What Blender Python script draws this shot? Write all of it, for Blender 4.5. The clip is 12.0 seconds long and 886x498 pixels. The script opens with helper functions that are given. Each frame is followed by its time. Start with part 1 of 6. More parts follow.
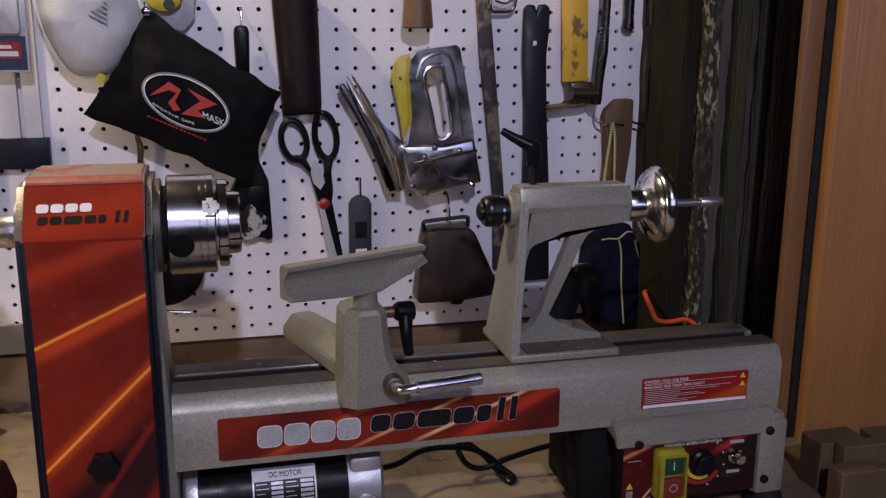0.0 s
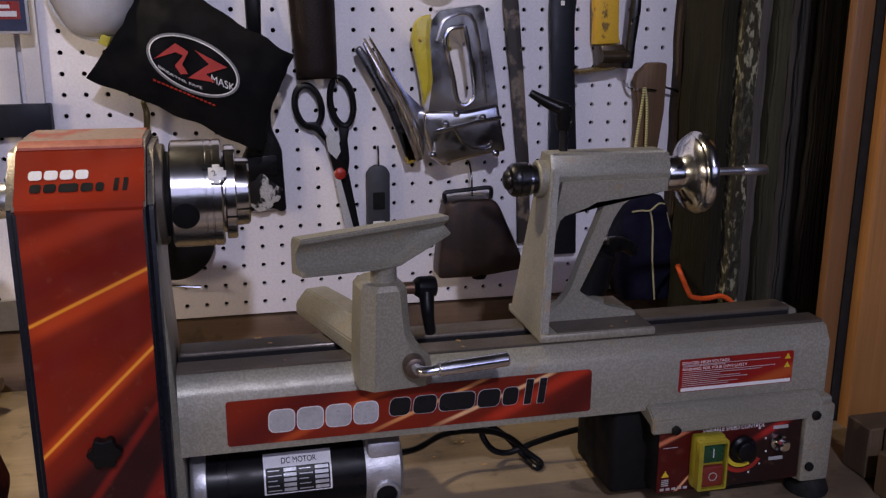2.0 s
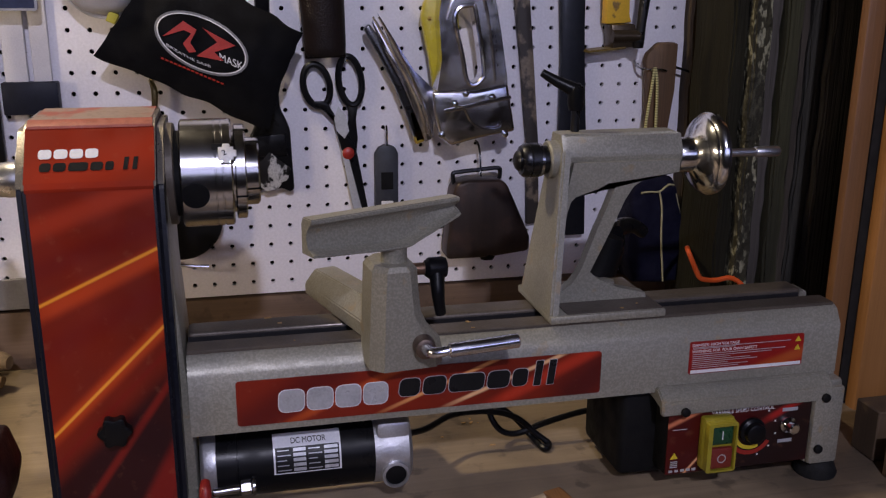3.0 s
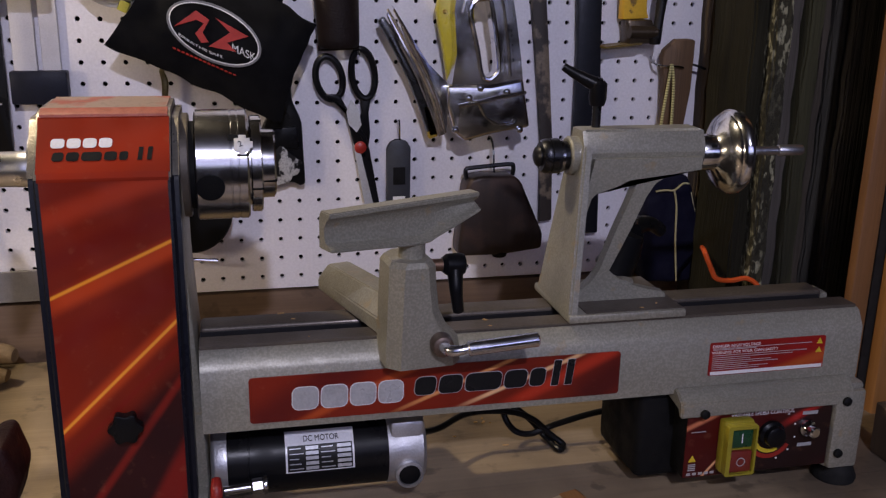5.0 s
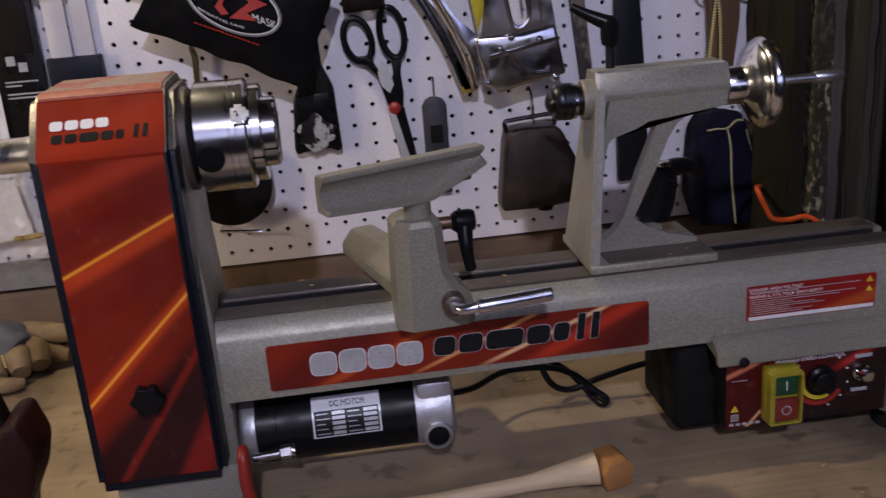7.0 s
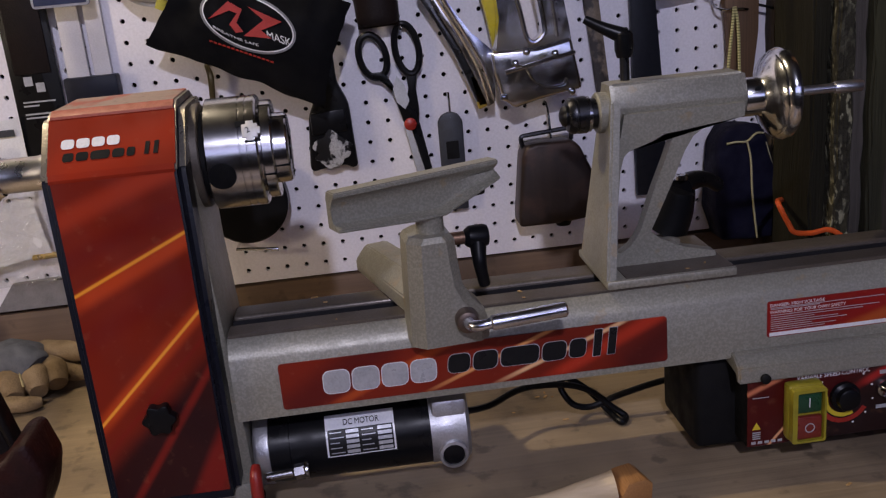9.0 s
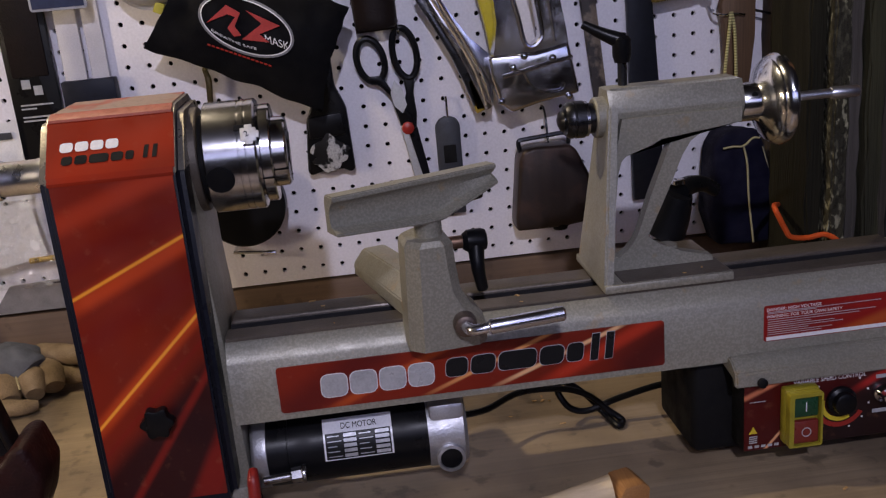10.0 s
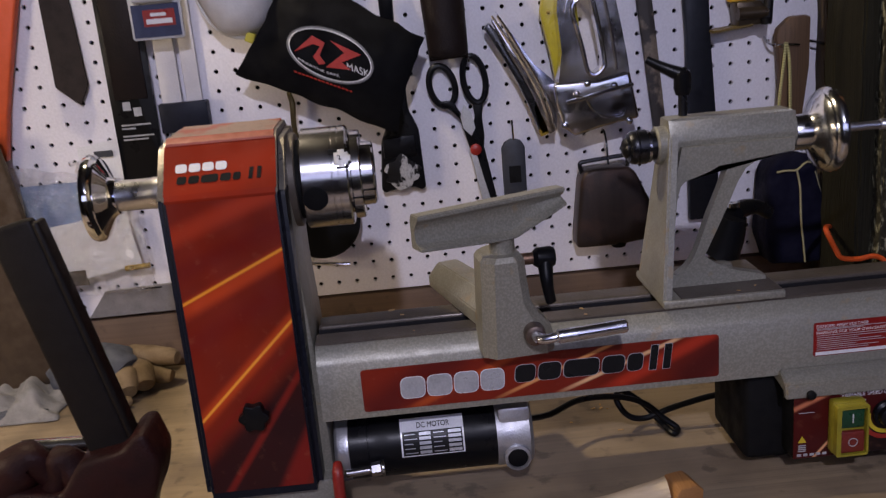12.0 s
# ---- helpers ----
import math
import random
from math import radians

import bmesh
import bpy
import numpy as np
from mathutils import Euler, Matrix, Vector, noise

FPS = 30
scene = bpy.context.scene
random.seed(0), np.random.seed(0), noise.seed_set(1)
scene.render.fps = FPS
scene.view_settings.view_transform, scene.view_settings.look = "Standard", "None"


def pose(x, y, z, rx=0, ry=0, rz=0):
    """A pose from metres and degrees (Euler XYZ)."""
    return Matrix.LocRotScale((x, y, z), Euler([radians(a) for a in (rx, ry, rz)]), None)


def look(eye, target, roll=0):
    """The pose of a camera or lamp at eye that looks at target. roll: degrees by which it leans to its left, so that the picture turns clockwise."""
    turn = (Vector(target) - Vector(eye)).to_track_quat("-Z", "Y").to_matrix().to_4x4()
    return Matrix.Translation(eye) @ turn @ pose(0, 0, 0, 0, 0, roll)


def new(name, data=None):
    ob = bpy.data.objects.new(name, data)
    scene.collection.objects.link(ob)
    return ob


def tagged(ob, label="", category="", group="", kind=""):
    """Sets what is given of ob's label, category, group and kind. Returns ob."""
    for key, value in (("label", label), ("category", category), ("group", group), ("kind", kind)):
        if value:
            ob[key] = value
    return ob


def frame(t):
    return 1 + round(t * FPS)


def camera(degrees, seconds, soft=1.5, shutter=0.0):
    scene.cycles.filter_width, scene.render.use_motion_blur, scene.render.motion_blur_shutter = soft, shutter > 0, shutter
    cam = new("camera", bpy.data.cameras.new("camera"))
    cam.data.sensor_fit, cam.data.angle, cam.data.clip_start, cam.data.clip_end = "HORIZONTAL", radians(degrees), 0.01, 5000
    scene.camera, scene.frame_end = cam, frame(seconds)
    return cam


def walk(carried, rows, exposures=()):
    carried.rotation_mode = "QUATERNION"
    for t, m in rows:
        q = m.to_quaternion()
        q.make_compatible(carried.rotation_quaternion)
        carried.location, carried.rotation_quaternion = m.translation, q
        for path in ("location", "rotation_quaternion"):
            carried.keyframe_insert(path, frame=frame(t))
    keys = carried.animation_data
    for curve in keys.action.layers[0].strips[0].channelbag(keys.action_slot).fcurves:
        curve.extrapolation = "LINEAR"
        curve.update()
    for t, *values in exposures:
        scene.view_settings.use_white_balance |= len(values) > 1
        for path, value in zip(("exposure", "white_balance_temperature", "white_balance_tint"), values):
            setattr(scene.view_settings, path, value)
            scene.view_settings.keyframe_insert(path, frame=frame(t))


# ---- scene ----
cam = camera(50.6, 12.0, soft=1.25, shutter=0.5)
PATH = [
    (0, (0.027, -1.286, 1.416), (0.514, 0.599, 0.955), 0.4),
    (0.5, (0.026, -1.28, 1.415), (0.495, 0.608, 0.951), 0.3),
    (1, (0.025, -1.265, 1.411), (0.48, 0.625, 0.94), 0.3),
    (1.5, (0.034, -1.244, 1.404), (0.482, 0.644, 0.918), 0.2),
    (2, (0.037, -1.225, 1.398), (0.484, 0.655, 0.885), 0.2),
    (2.5, (0.033, -1.217, 1.396), (0.475, 0.658, 0.858), 0.4),
    (3, (0.032, -1.22, 1.398), (0.469, 0.651, 0.843), 0.4),
    (5, (0.019, -1.201, 1.392), (0.458, 0.668, 0.832), 1.1),
    (5.5, (0.011, -1.156, 1.376), (0.464, 0.704, 0.797), 1.9),
    (6, (0.024, -1.137, 1.369), (0.503, 0.702, 0.745), 2.0),
    (6.5, (0.08, -1.169, 1.376), (0.384, 0.697, 0.722), -2.3),
    (7, (0.106, -1.199, 1.383), (0.308, 0.687, 0.746), -4.5),
    (7.2, (0.104, -1.195, 1.382), (0.271, 0.698, 0.758), -4.9),
    (9, (0.115, -1.192, 1.378), (0.272, 0.71, 0.781), -5.3),
    (9.5, (0.116, -1.195, 1.379), (0.279, 0.708, 0.785), -5.3),
    (10, (0.113, -1.193, 1.379), (0.28, 0.711, 0.788), -5.1),
    (10.5, (0.107, -1.188, 1.379), (0.278, 0.715, 0.786), -4.8),
    (11, (0.105, -1.188, 1.379), (0.267, 0.715, 0.784), -4.9),
    (11.5, (0.093, -1.198, 1.385), (0.186, 0.711, 0.794), -5.1),
    (12, (0.085, -1.261, 1.405), (0.154, 0.659, 0.848), -5.0),
]
walk(cam, [(t, look(eye, target, roll)) for t, eye, target, roll in PATH])

# ---------- light ----------
world = bpy.data.worlds.new("world")
scene.world = world
world.use_nodes = True
wn = world.node_tree
sky = wn.nodes.new("ShaderNodeTexSky")
sky.sky_type = "NISHITA"
sky.sun_disc = False
sky.sun_elevation, sky.sun_rotation = radians(35), radians(180)
wn.links.new(sky.outputs[0], wn.nodes["Background"].inputs[0])
wn.nodes["Background"].inputs[1].default_value = 0.08
scene.view_settings.exposure = 0.0


def area(name, eye, target, sx, sy, watts, colour, spread=180):
    d = bpy.data.lights.new(name, "AREA")
    d.shape, d.size, d.size_y, d.energy, d.color, d.spread = "RECTANGLE", sx, sy, watts, colour, radians(spread)
    ob = new(name, d)
    ob.matrix_world = look(eye, target)
    return ob


# a small bluish ceiling bulb far behind the camera, a wide window behind it, a warm lamp at one side with an added low,
# narrow-spread fill for the bench, and a warm bulb over the bench by the wall
area("ceiling_bulb", (0.02, -2.42, 2.46), (0.15, -0.2, 1.15), 0.07, 0.05, 24.5, (0.78, 0.77, 1.0))
area("window_light", (0.40, -3.02, 1.90), (0.30, 0.0, 1.15), 3.2, 0.65, 5.0, (0.27, 0.25, 1.0))
area("work_lamp", (-1.10, -1.02, 1.42), (0.15, -0.40, 1.15), 0.08, 0.08, 1.5, (1.0, 0.79, 0.56))
# added fill with a narrow spread, brightens the left end of the bench
area("bench_fill", (-0.80, -0.70, 1.42), (-0.38, -0.40, 0.90), 0.10, 0.10, 1.1, (1.0, 0.80, 0.58), 95)
area("overhead_bulb", (-0.32, -0.17, 2.12), (0.15, -0.32, 1.0), 0.035, 0.035, 6.6, (1.0, 0.82, 0.56))


# ---------- materials ----------
class Mat:
    """A node material with a few shorthands."""

    def __init__(self, name, colour, rough=0.5, metal=0.0):
        self.m = bpy.data.materials.new(name)
        self.m.use_nodes = True
        self.t = self.m.node_tree
        self.b = self.t.nodes["Principled BSDF"]
        self.b.inputs["Base Color"].default_value = (*colour, 1)
        self.b.inputs["Roughness"].default_value = rough
        self.b.inputs["Metallic"].default_value = metal
        if max(colour) < 0.03 and metal < 0.3:
            self.b.inputs["Specular IOR Level"].default_value = 0.18
        self.co = None
        self.bumped = None

    def node(self, kind, **values):
        n = self.t.nodes.new(kind)
        for k, v in values.items():
            n.inputs[k].default_value = v
        return n

    def link(self, a, b):
        self.t.links.new(a, b)

    def coords(self, scale=(1, 1, 1)):
        c = self.node("ShaderNodeTexCoord")
        m = self.node("ShaderNodeMapping")
        m.inputs["Scale"].default_value = scale
        self.link(c.outputs["Object"], m.inputs["Vector"])
        return m.outputs[0]

    def noise(self, scale, detail=4, stretch=(1, 1, 1), lo=0.35, hi=0.65):
        n = self.node("ShaderNodeTexNoise", Scale=scale, Detail=detail)
        self.link(self.coords(stretch), n.inputs["Vector"])
        r = self.node("ShaderNodeMapRange")
        r.inputs["From Min"].default_value, r.inputs["From Max"].default_value = lo, hi
        self.link(n.outputs["Fac"], r.inputs["Value"])
        return r.outputs[0]

    def base(self):
        s = self.b.inputs["Base Color"]
        return s.links[0].from_socket if s.links else None

    def mix(self, fac, colour, blend="MIX", strength=1.0):
        """Mixes a colour over the base colour by a factor socket."""
        n = self.t.nodes.new("ShaderNodeMix")
        n.data_type, n.blend_type = "RGBA", blend
        f = self.node("ShaderNodeMath")
        f.operation = "MULTIPLY"
        self.link(fac, f.inputs[0])
        f.inputs[1].default_value = strength
        self.link(f.outputs[0], n.inputs[0])
        prior = self.base()
        if prior:
            self.link(prior, n.inputs[6])
        else:
            n.inputs[6].default_value = self.b.inputs["Base Color"].default_value
        n.inputs[7].default_value = (*colour, 1)
        self.link(n.outputs[2], self.b.inputs["Base Color"])
        return self

    def bump(self, fac, strength=0.2, distance=0.001):
        n = self.node("ShaderNodeBump", Strength=strength, Distance=distance)
        self.link(fac, n.inputs["Height"])
        if self.bumped:
            self.link(self.bumped, n.inputs["Normal"])
        self.bumped = n.outputs[0]
        self.link(self.bumped, self.b.inputs["Normal"])
        return self

    def roughen(self, fac, lo, hi):
        r = self.node("ShaderNodeMapRange")
        r.inputs["To Min"].default_value, r.inputs["To Max"].default_value = lo, hi
        self.link(fac, r.inputs["Value"])
        self.link(r.outputs[0], self.b.inputs["Roughness"])
        return self

    def streak(self, x0, z0, x1, z1, width, colour, strength=1.0, soft=0.4):
        """A printed soft streak along a line of the local x-z plane, a third of it fading at each end."""
        c = self.node("ShaderNodeTexCoord")
        s = self.node("ShaderNodeSeparateXYZ")
        self.link(c.outputs["Object"], s.inputs[0])
        ln = math.hypot(x1 - x0, z1 - z0)
        ux, uz = (x1 - x0) / ln, (z1 - z0) / ln

        def dot(ax, az, off):
            a, b, d = (self.node("ShaderNodeMath") for _ in range(3))
            a.operation = b.operation = d.operation = "MULTIPLY_ADD"
            self.link(s.outputs[0], a.inputs[0])
            a.inputs[1].default_value, a.inputs[2].default_value = ax, off
            self.link(s.outputs[2], b.inputs[0])
            b.inputs[1].default_value = az
            self.link(a.outputs[0], b.inputs[2])
            return b.outputs[0]

        across = dot(-uz, ux, uz * x0 - ux * z0)
        along = dot(ux / ln, uz / ln, -(ux * x0 + uz * z0) / ln)
        ab = self.node("ShaderNodeMath")
        ab.operation = "ABSOLUTE"
        self.link(across, ab.inputs[0])
        r = self.node("ShaderNodeMapRange")
        r.interpolation_type = "SMOOTHSTEP"
        r.inputs["From Min"].default_value, r.inputs["From Max"].default_value = width, width * soft
        self.link(ab.outputs[0], r.inputs["Value"])
        e0 = self.node("ShaderNodeMapRange")
        e0.inputs["From Min"].default_value, e0.inputs["From Max"].default_value = 0.0, 0.25
        self.link(along, e0.inputs["Value"])
        e1 = self.node("ShaderNodeMapRange")
        e1.inputs["From Min"].default_value, e1.inputs["From Max"].default_value = 1.0, 0.9
        self.link(along, e1.inputs["Value"])
        p, q = self.node("ShaderNodeMath"), self.node("ShaderNodeMath")
        p.operation = q.operation = "MULTIPLY"
        self.link(r.outputs[0], p.inputs[0])
        self.link(e0.outputs[0], p.inputs[1])
        self.link(p.outputs[0], q.inputs[0])
        self.link(e1.outputs[0], q.inputs[1])
        return self.mix(q.outputs[0], colour, strength=strength)


def worn(name, colour, rough=0.5, metal=0.0, dark=0.7, scale=60, grain=500, bump=0.15, var=0.25):
    """A plain surface with blotches at one scale and grain at another."""
    m = Mat(name, colour, rough, metal)
    big, fine = m.noise(scale), m.noise(grain, 2)
    m.mix(big, tuple(c * dark for c in colour), strength=0.8)
    m.mix(fine, tuple(min(1, c * 1.25) for c in colour), strength=0.3)
    m.bump(fine, bump, 0.0005)
    m.roughen(big, max(0.02, rough - var * rough), min(1, rough + var * rough))
    return m.m


def hammertone():
    m = Mat("hammered_grey_paint", (0.258, 0.245, 0.198), 0.30)
    n = m.node("ShaderNodeTexNoise", Scale=480.0, Detail=2.0)
    m.link(m.coords(), n.inputs["Vector"])
    m.mix(m.noise(480, 3, lo=0.42, hi=0.62), (0.41, 0.39, 0.325), strength=0.5)
    m.mix(m.noise(9, 3, lo=0.45, hi=0.75), (0.20, 0.195, 0.165), strength=0.5)
    m.mix(m.noise(45, 5, lo=0.64, hi=0.70), (0.36, 0.25, 0.12), strength=0.45)
    m.mix(m.noise(130, 6, lo=0.72, hi=0.76), (0.10, 0.09, 0.075), strength=0.3)
    m.bump(n.outputs[0], 0.20, 0.001)
    m.roughen(m.noise(60, 4), 0.36, 0.46)
    m.b.inputs["Metallic"].default_value = 0.26
    return m.m


def wood(name, colour, dark, along="x", ring=14.0, rough=0.6, grain=0.5, stain=None):
    stretch = {"x": (0.06, 1, 1), "y": (1, 0.06, 1), "z": (1, 1, 0.06)}[along]
    m = Mat(name, colour, rough)
    m.mix(m.noise(ring, 3, stretch, 0.35, 0.7), dark, strength=0.75)
    fine = m.noise(ring * 18, 4, tuple(s * (0.4 if s < 1 else 1) for s in stretch), 0.35, 0.7)
    m.mix(fine, tuple(c * 0.75 for c in dark), strength=grain)
    if stain:
        m.mix(m.noise(6, 7, lo=0.45, hi=0.64), stain, strength=0.72)
        m.mix(m.noise(38, 6, lo=0.58, hi=0.68), tuple(c * 0.5 for c in stain), strength=0.5)
    m.bump(fine, 0.25, 0.0008)
    return m.m


def red_print(name, streaks, base=(0.215, 0.017, 0.006)):
    m = Mat(name, base, 0.40)
    m.b.inputs["Specular IOR Level"].default_value = 0.3
    m.mix(m.noise(14, 2, (1, 1, 0.5), 0.35, 0.7), tuple(c * 0.55 for c in base), strength=0.6)
    for s in streaks:
        m.streak(*s)
    m.mix(m.noise(90, 6, lo=0.62, hi=0.75), (0.45, 0.2, 0.1), strength=0.12)
    m.roughen(m.noise(40, 5), 0.34, 0.5)
    return m.m


grey_paint = hammertone()
black_plastic = worn("black_plastic", (0.006, 0.006, 0.007), 0.34, scale=40, bump=0.03)
navy_trim = worn("dark_blue_black_plastic_trim", (0.008, 0.009, 0.015), 0.34, scale=40)
black_matt = worn("matt_black", (0.005, 0.005, 0.0055), 0.7, scale=40)
chrome = worn("polished_chrome", (0.72, 0.73, 0.76), 0.07, 1.0, 0.85, 30, 300, 0.0)
steel = worn("turned_steel", (0.47, 0.465, 0.485), 0.20, 1.0, 0.8, 30, 600, 0.0)
polished_alu = worn("polished_aluminium", (0.70, 0.70, 0.72), 0.17, 1.0, 0.85, 30, 300, 0.0)
cast_alu = worn("cast_aluminium", (0.50, 0.50, 0.52), 0.42, 0.8, 0.8, 60, 500, 0.2)
dark_steel = worn("blackened_steel", (0.05, 0.05, 0.055), 0.32, 0.9, 0.6, 50, 400, 0.1)
way_iron = worn("machined_dark_iron", (0.13, 0.108, 0.088), 0.40, 0.4, 0.5, 14, 500, 0.15)
lever_chrome = worn("brushed_chrome", (0.70, 0.71, 0.80), 0.24, 1.0, 0.9, 30, 300, 0.0)
white_steel = worn("pale_ground_steel", (0.62, 0.61, 0.60), 0.5, 0.3, 0.85)
brushed_steel = worn("brushed_shaft_steel", (0.66, 0.66, 0.70), 0.33, 1.0, 0.85, 30, 500, 0.05)
satin_steel = worn("satin_blade_steel", (0.60, 0.61, 0.63), 0.42, 0.6, 0.8, 40, 500, 0.1)
# switch yellow, dimmed in colour for the shade under the overhanging flange
switch_yellow = worn("shade_dimmed_yellow_plastic", (0.30, 0.255, 0.022), 0.4, dark=0.75)
white_print = worn("white_print", (0.75, 0.75, 0.76), 0.4, dark=0.9)
gloss_white = worn("glossy_white_plate", (0.80, 0.80, 0.84), 0.22, 0.0, dark=0.95)
black_print = worn("black_print", (0.012, 0.012, 0.013), 0.35)
silver_print = worn("silver_grey_print", (0.46, 0.47, 0.50), 0.35, 0.2)
olive_yellow = worn("dull_olive_yellow_plastic", (0.40, 0.34, 0.025), 0.35, dark=0.75)
yellow_plastic = worn("yellow_plastic", (0.62, 0.47, 0.03), 0.4, dark=0.8)
# start and stop button colours, dimmed for the same shade
green_plastic = worn("green_plastic", (0.008, 0.055, 0.024), 0.3)
stop_red = worn("shade_dimmed_red_plastic", (0.17, 0.022, 0.016), 0.35, dark=0.8)
red_plastic = worn("red_plastic", (0.30, 0.022, 0.016), 0.35, dark=0.8)
rubber = worn("black_rubber", (0.014, 0.014, 0.014), 0.8)


# ---------- mesh helpers ----------
def finish(name, bm, material, smooth=35):
    me = bpy.data.meshes.new(name)
    bmesh.ops.recalc_face_normals(bm, faces=bm.faces)
    bm.to_mesh(me)
    bm.free()
    me.materials.append(material)
    if smooth:
        for p in me.polygons:
            p.use_smooth = True
        me.set_sharp_from_angle(angle=radians(smooth))
    return me


def part(name, bm, material, parent, label="", smooth=35):
    ob = new(name, finish(name, bm, material, smooth))
    ob.parent = parent
    if label:
        tagged(ob, label)
    return ob


def thing(name, label, category, group="", at=None, kind=""):
    ob = new(name)
    ob.empty_display_size = 0.02
    if at:
        ob.location = at
    return tagged(ob, label, category, group, kind)


def solid(name, bm, material, label="", category="", group="", kind="", smooth=35):
    return tagged(new(name, finish(name, bm, material, smooth)), label, category, group, kind)


def join(*bms):
    out = bmesh.new()
    for b in bms:
        me = bpy.data.meshes.new("tmp")
        b.to_mesh(me)
        b.free()
        out.from_mesh(me)
        bpy.data.meshes.remove(me)
    return out


def moved(bm, m):
    bmesh.ops.transform(bm, matrix=m, verts=bm.verts)
    return bm


def box(x0, x1, y0, y1, z0, z1, bevel=0.0, seg=2):
    bm = bmesh.new()
    bmesh.ops.create_cube(bm, size=1)
    bmesh.ops.transform(bm, verts=bm.verts, matrix=Matrix.Translation(((x0 + x1) / 2, (y0 + y1) / 2, (z0 + z1) / 2)) @ Matrix.Diagonal((x1 - x0, y1 - y0, z1 - z0, 1)))
    if bevel:
        bmesh.ops.bevel(bm, geom=bm.edges[:], offset=bevel, segments=seg, affect="EDGES", profile=0.5, clamp_overlap=True)
    return bm


AXES = {"x": Matrix(((0, 0, 1, 0), (1, 0, 0, 0), (0, 1, 0, 0), (0, 0, 0, 1))), "y": Matrix(((1, 0, 0, 0), (0, 0, -1, 0), (0, 1, 0, 0), (0, 0, 0, 1))), "z": Matrix.Identity(4)}


def spun(profile, centre, axis="x", n=40):
    """Turns a profile of (place along the axis, radius) round the axis through centre."""
    bm = bmesh.new()
    rings = []
    for a, r in profile:
        if r < 1e-6:
            rings.append([bm.verts.new((0, 0, a))])
        else:
            rings.append([bm.verts.new((r * math.cos(2 * math.pi * i / n), r * math.sin(2 * math.pi * i / n), a)) for i in range(n)])
    for p, q in zip(rings, rings[1:]):
        for i in range(n):
            j = (i + 1) % n
            if len(p) == 1 and len(q) == 1:
                continue
            if len(p) == 1:
                bm.faces.new((p[0], q[i], q[j]))
            elif len(q) == 1:
                bm.faces.new((p[i], p[j], q[0]))
            else:
                bm.faces.new((p[i], p[j], q[j], q[i]))
    for r in (rings[0], rings[-1]):
        if len(r) > 1:
            bm.faces.new(r)
    return moved(bm, Matrix.Translation(centre) @ AXES[axis])


def rod(p, q, r, n=16, r2=None):
    """A round bar from p to q."""
    p, q = Vector(p), Vector(q)
    ln = (q - p).length
    e = min(r * 0.25, ln * 0.2)
    r2 = r if r2 is None else r2
    bm = spun([(0, r - e), (e, r), (ln - e, r2), (ln, max(r2 - e, 1e-4))], (0, 0, 0), "z", n)
    return moved(bm, Matrix.Translation(p) @ (q - p).to_track_quat("Z", "Y").to_matrix().to_4x4())


def tube(points, r, n=10, steps=6, closed=False):
    """A round cord along a smooth line through the points; r may be a list."""
    pts = [Vector(p) for p in points]
    k = len(pts)
    line, radii = [], []
    rs = r if isinstance(r, (list, tuple)) else [r] * k
    for i in range(k if closed else k - 1):
        a, b = pts[i], pts[(i + 1) % k]
        p0 = pts[i - 1] if (closed or i) else a
        p3 = pts[(i + 2) % k] if (closed or i + 2 < k) else b
        for s in range(steps):
            t = s / steps
            line.append(0.5 * (2 * a + (b - p0) * t + (2 * p0 - 5 * a + 4 * b - p3) * t * t + (3 * a - p0 - 3 * b + p3) * t ** 3))
            radii.append(rs[i] + (rs[(i + 1) % k] - rs[i]) * t)
    if not closed:
        line.append(pts[-1])
        radii.append(rs[-1])
    bm = bmesh.new()
    rings, up = [], Vector((0.13, 0.31, 0.94))
    m = len(line)
    for i, c in enumerate(line):
        d = (line[(i + 1) % m] - line[i - 1]) if closed else (line[min(i + 1, m - 1)] - line[max(i - 1, 0)])
        d.normalize()
        u = up - d * up.dot(d)
        if u.length < 1e-3:
            u = d.orthogonal()
        u.normalize()
        up = u
        w = d.cross(u)
        rings.append([bm.verts.new(c + radii[i] * (math.cos(2 * math.pi * j / n) * u + math.sin(2 * math.pi * j / n) * w)) for j in range(n)])
    for i in range(m if closed else m - 1):
        p, q = rings[i], rings[(i + 1) % m]
        for j in range(n):
            bm.faces.new((p[j], p[(j + 1) % n], q[(j + 1) % n], q[j]))
    if not closed:
        bm.faces.new(rings[0][::-1])
        bm.faces.new(rings[-1])
    return bm


def slab(outline, y0, y1, bevel=0.0, seg=2):
    """An outline in x-z, drawn through from y0 to y1."""
    bm = bmesh.new()
    f = bm.faces.new([bm.verts.new((x, y0, z)) for x, z in outline])
    ext = bmesh.ops.extrude_face_region(bm, geom=[f])
    bmesh.ops.translate(bm, verts=[v for v in ext["geom"] if isinstance(v, bmesh.types.BMVert)], vec=(0, y1 - y0, 0))
    if bevel:
        bmesh.ops.bevel(bm, geom=bm.edges[:], offset=bevel, segments=seg, affect="EDGES", profile=0.5, clamp_overlap=True)
    return bm


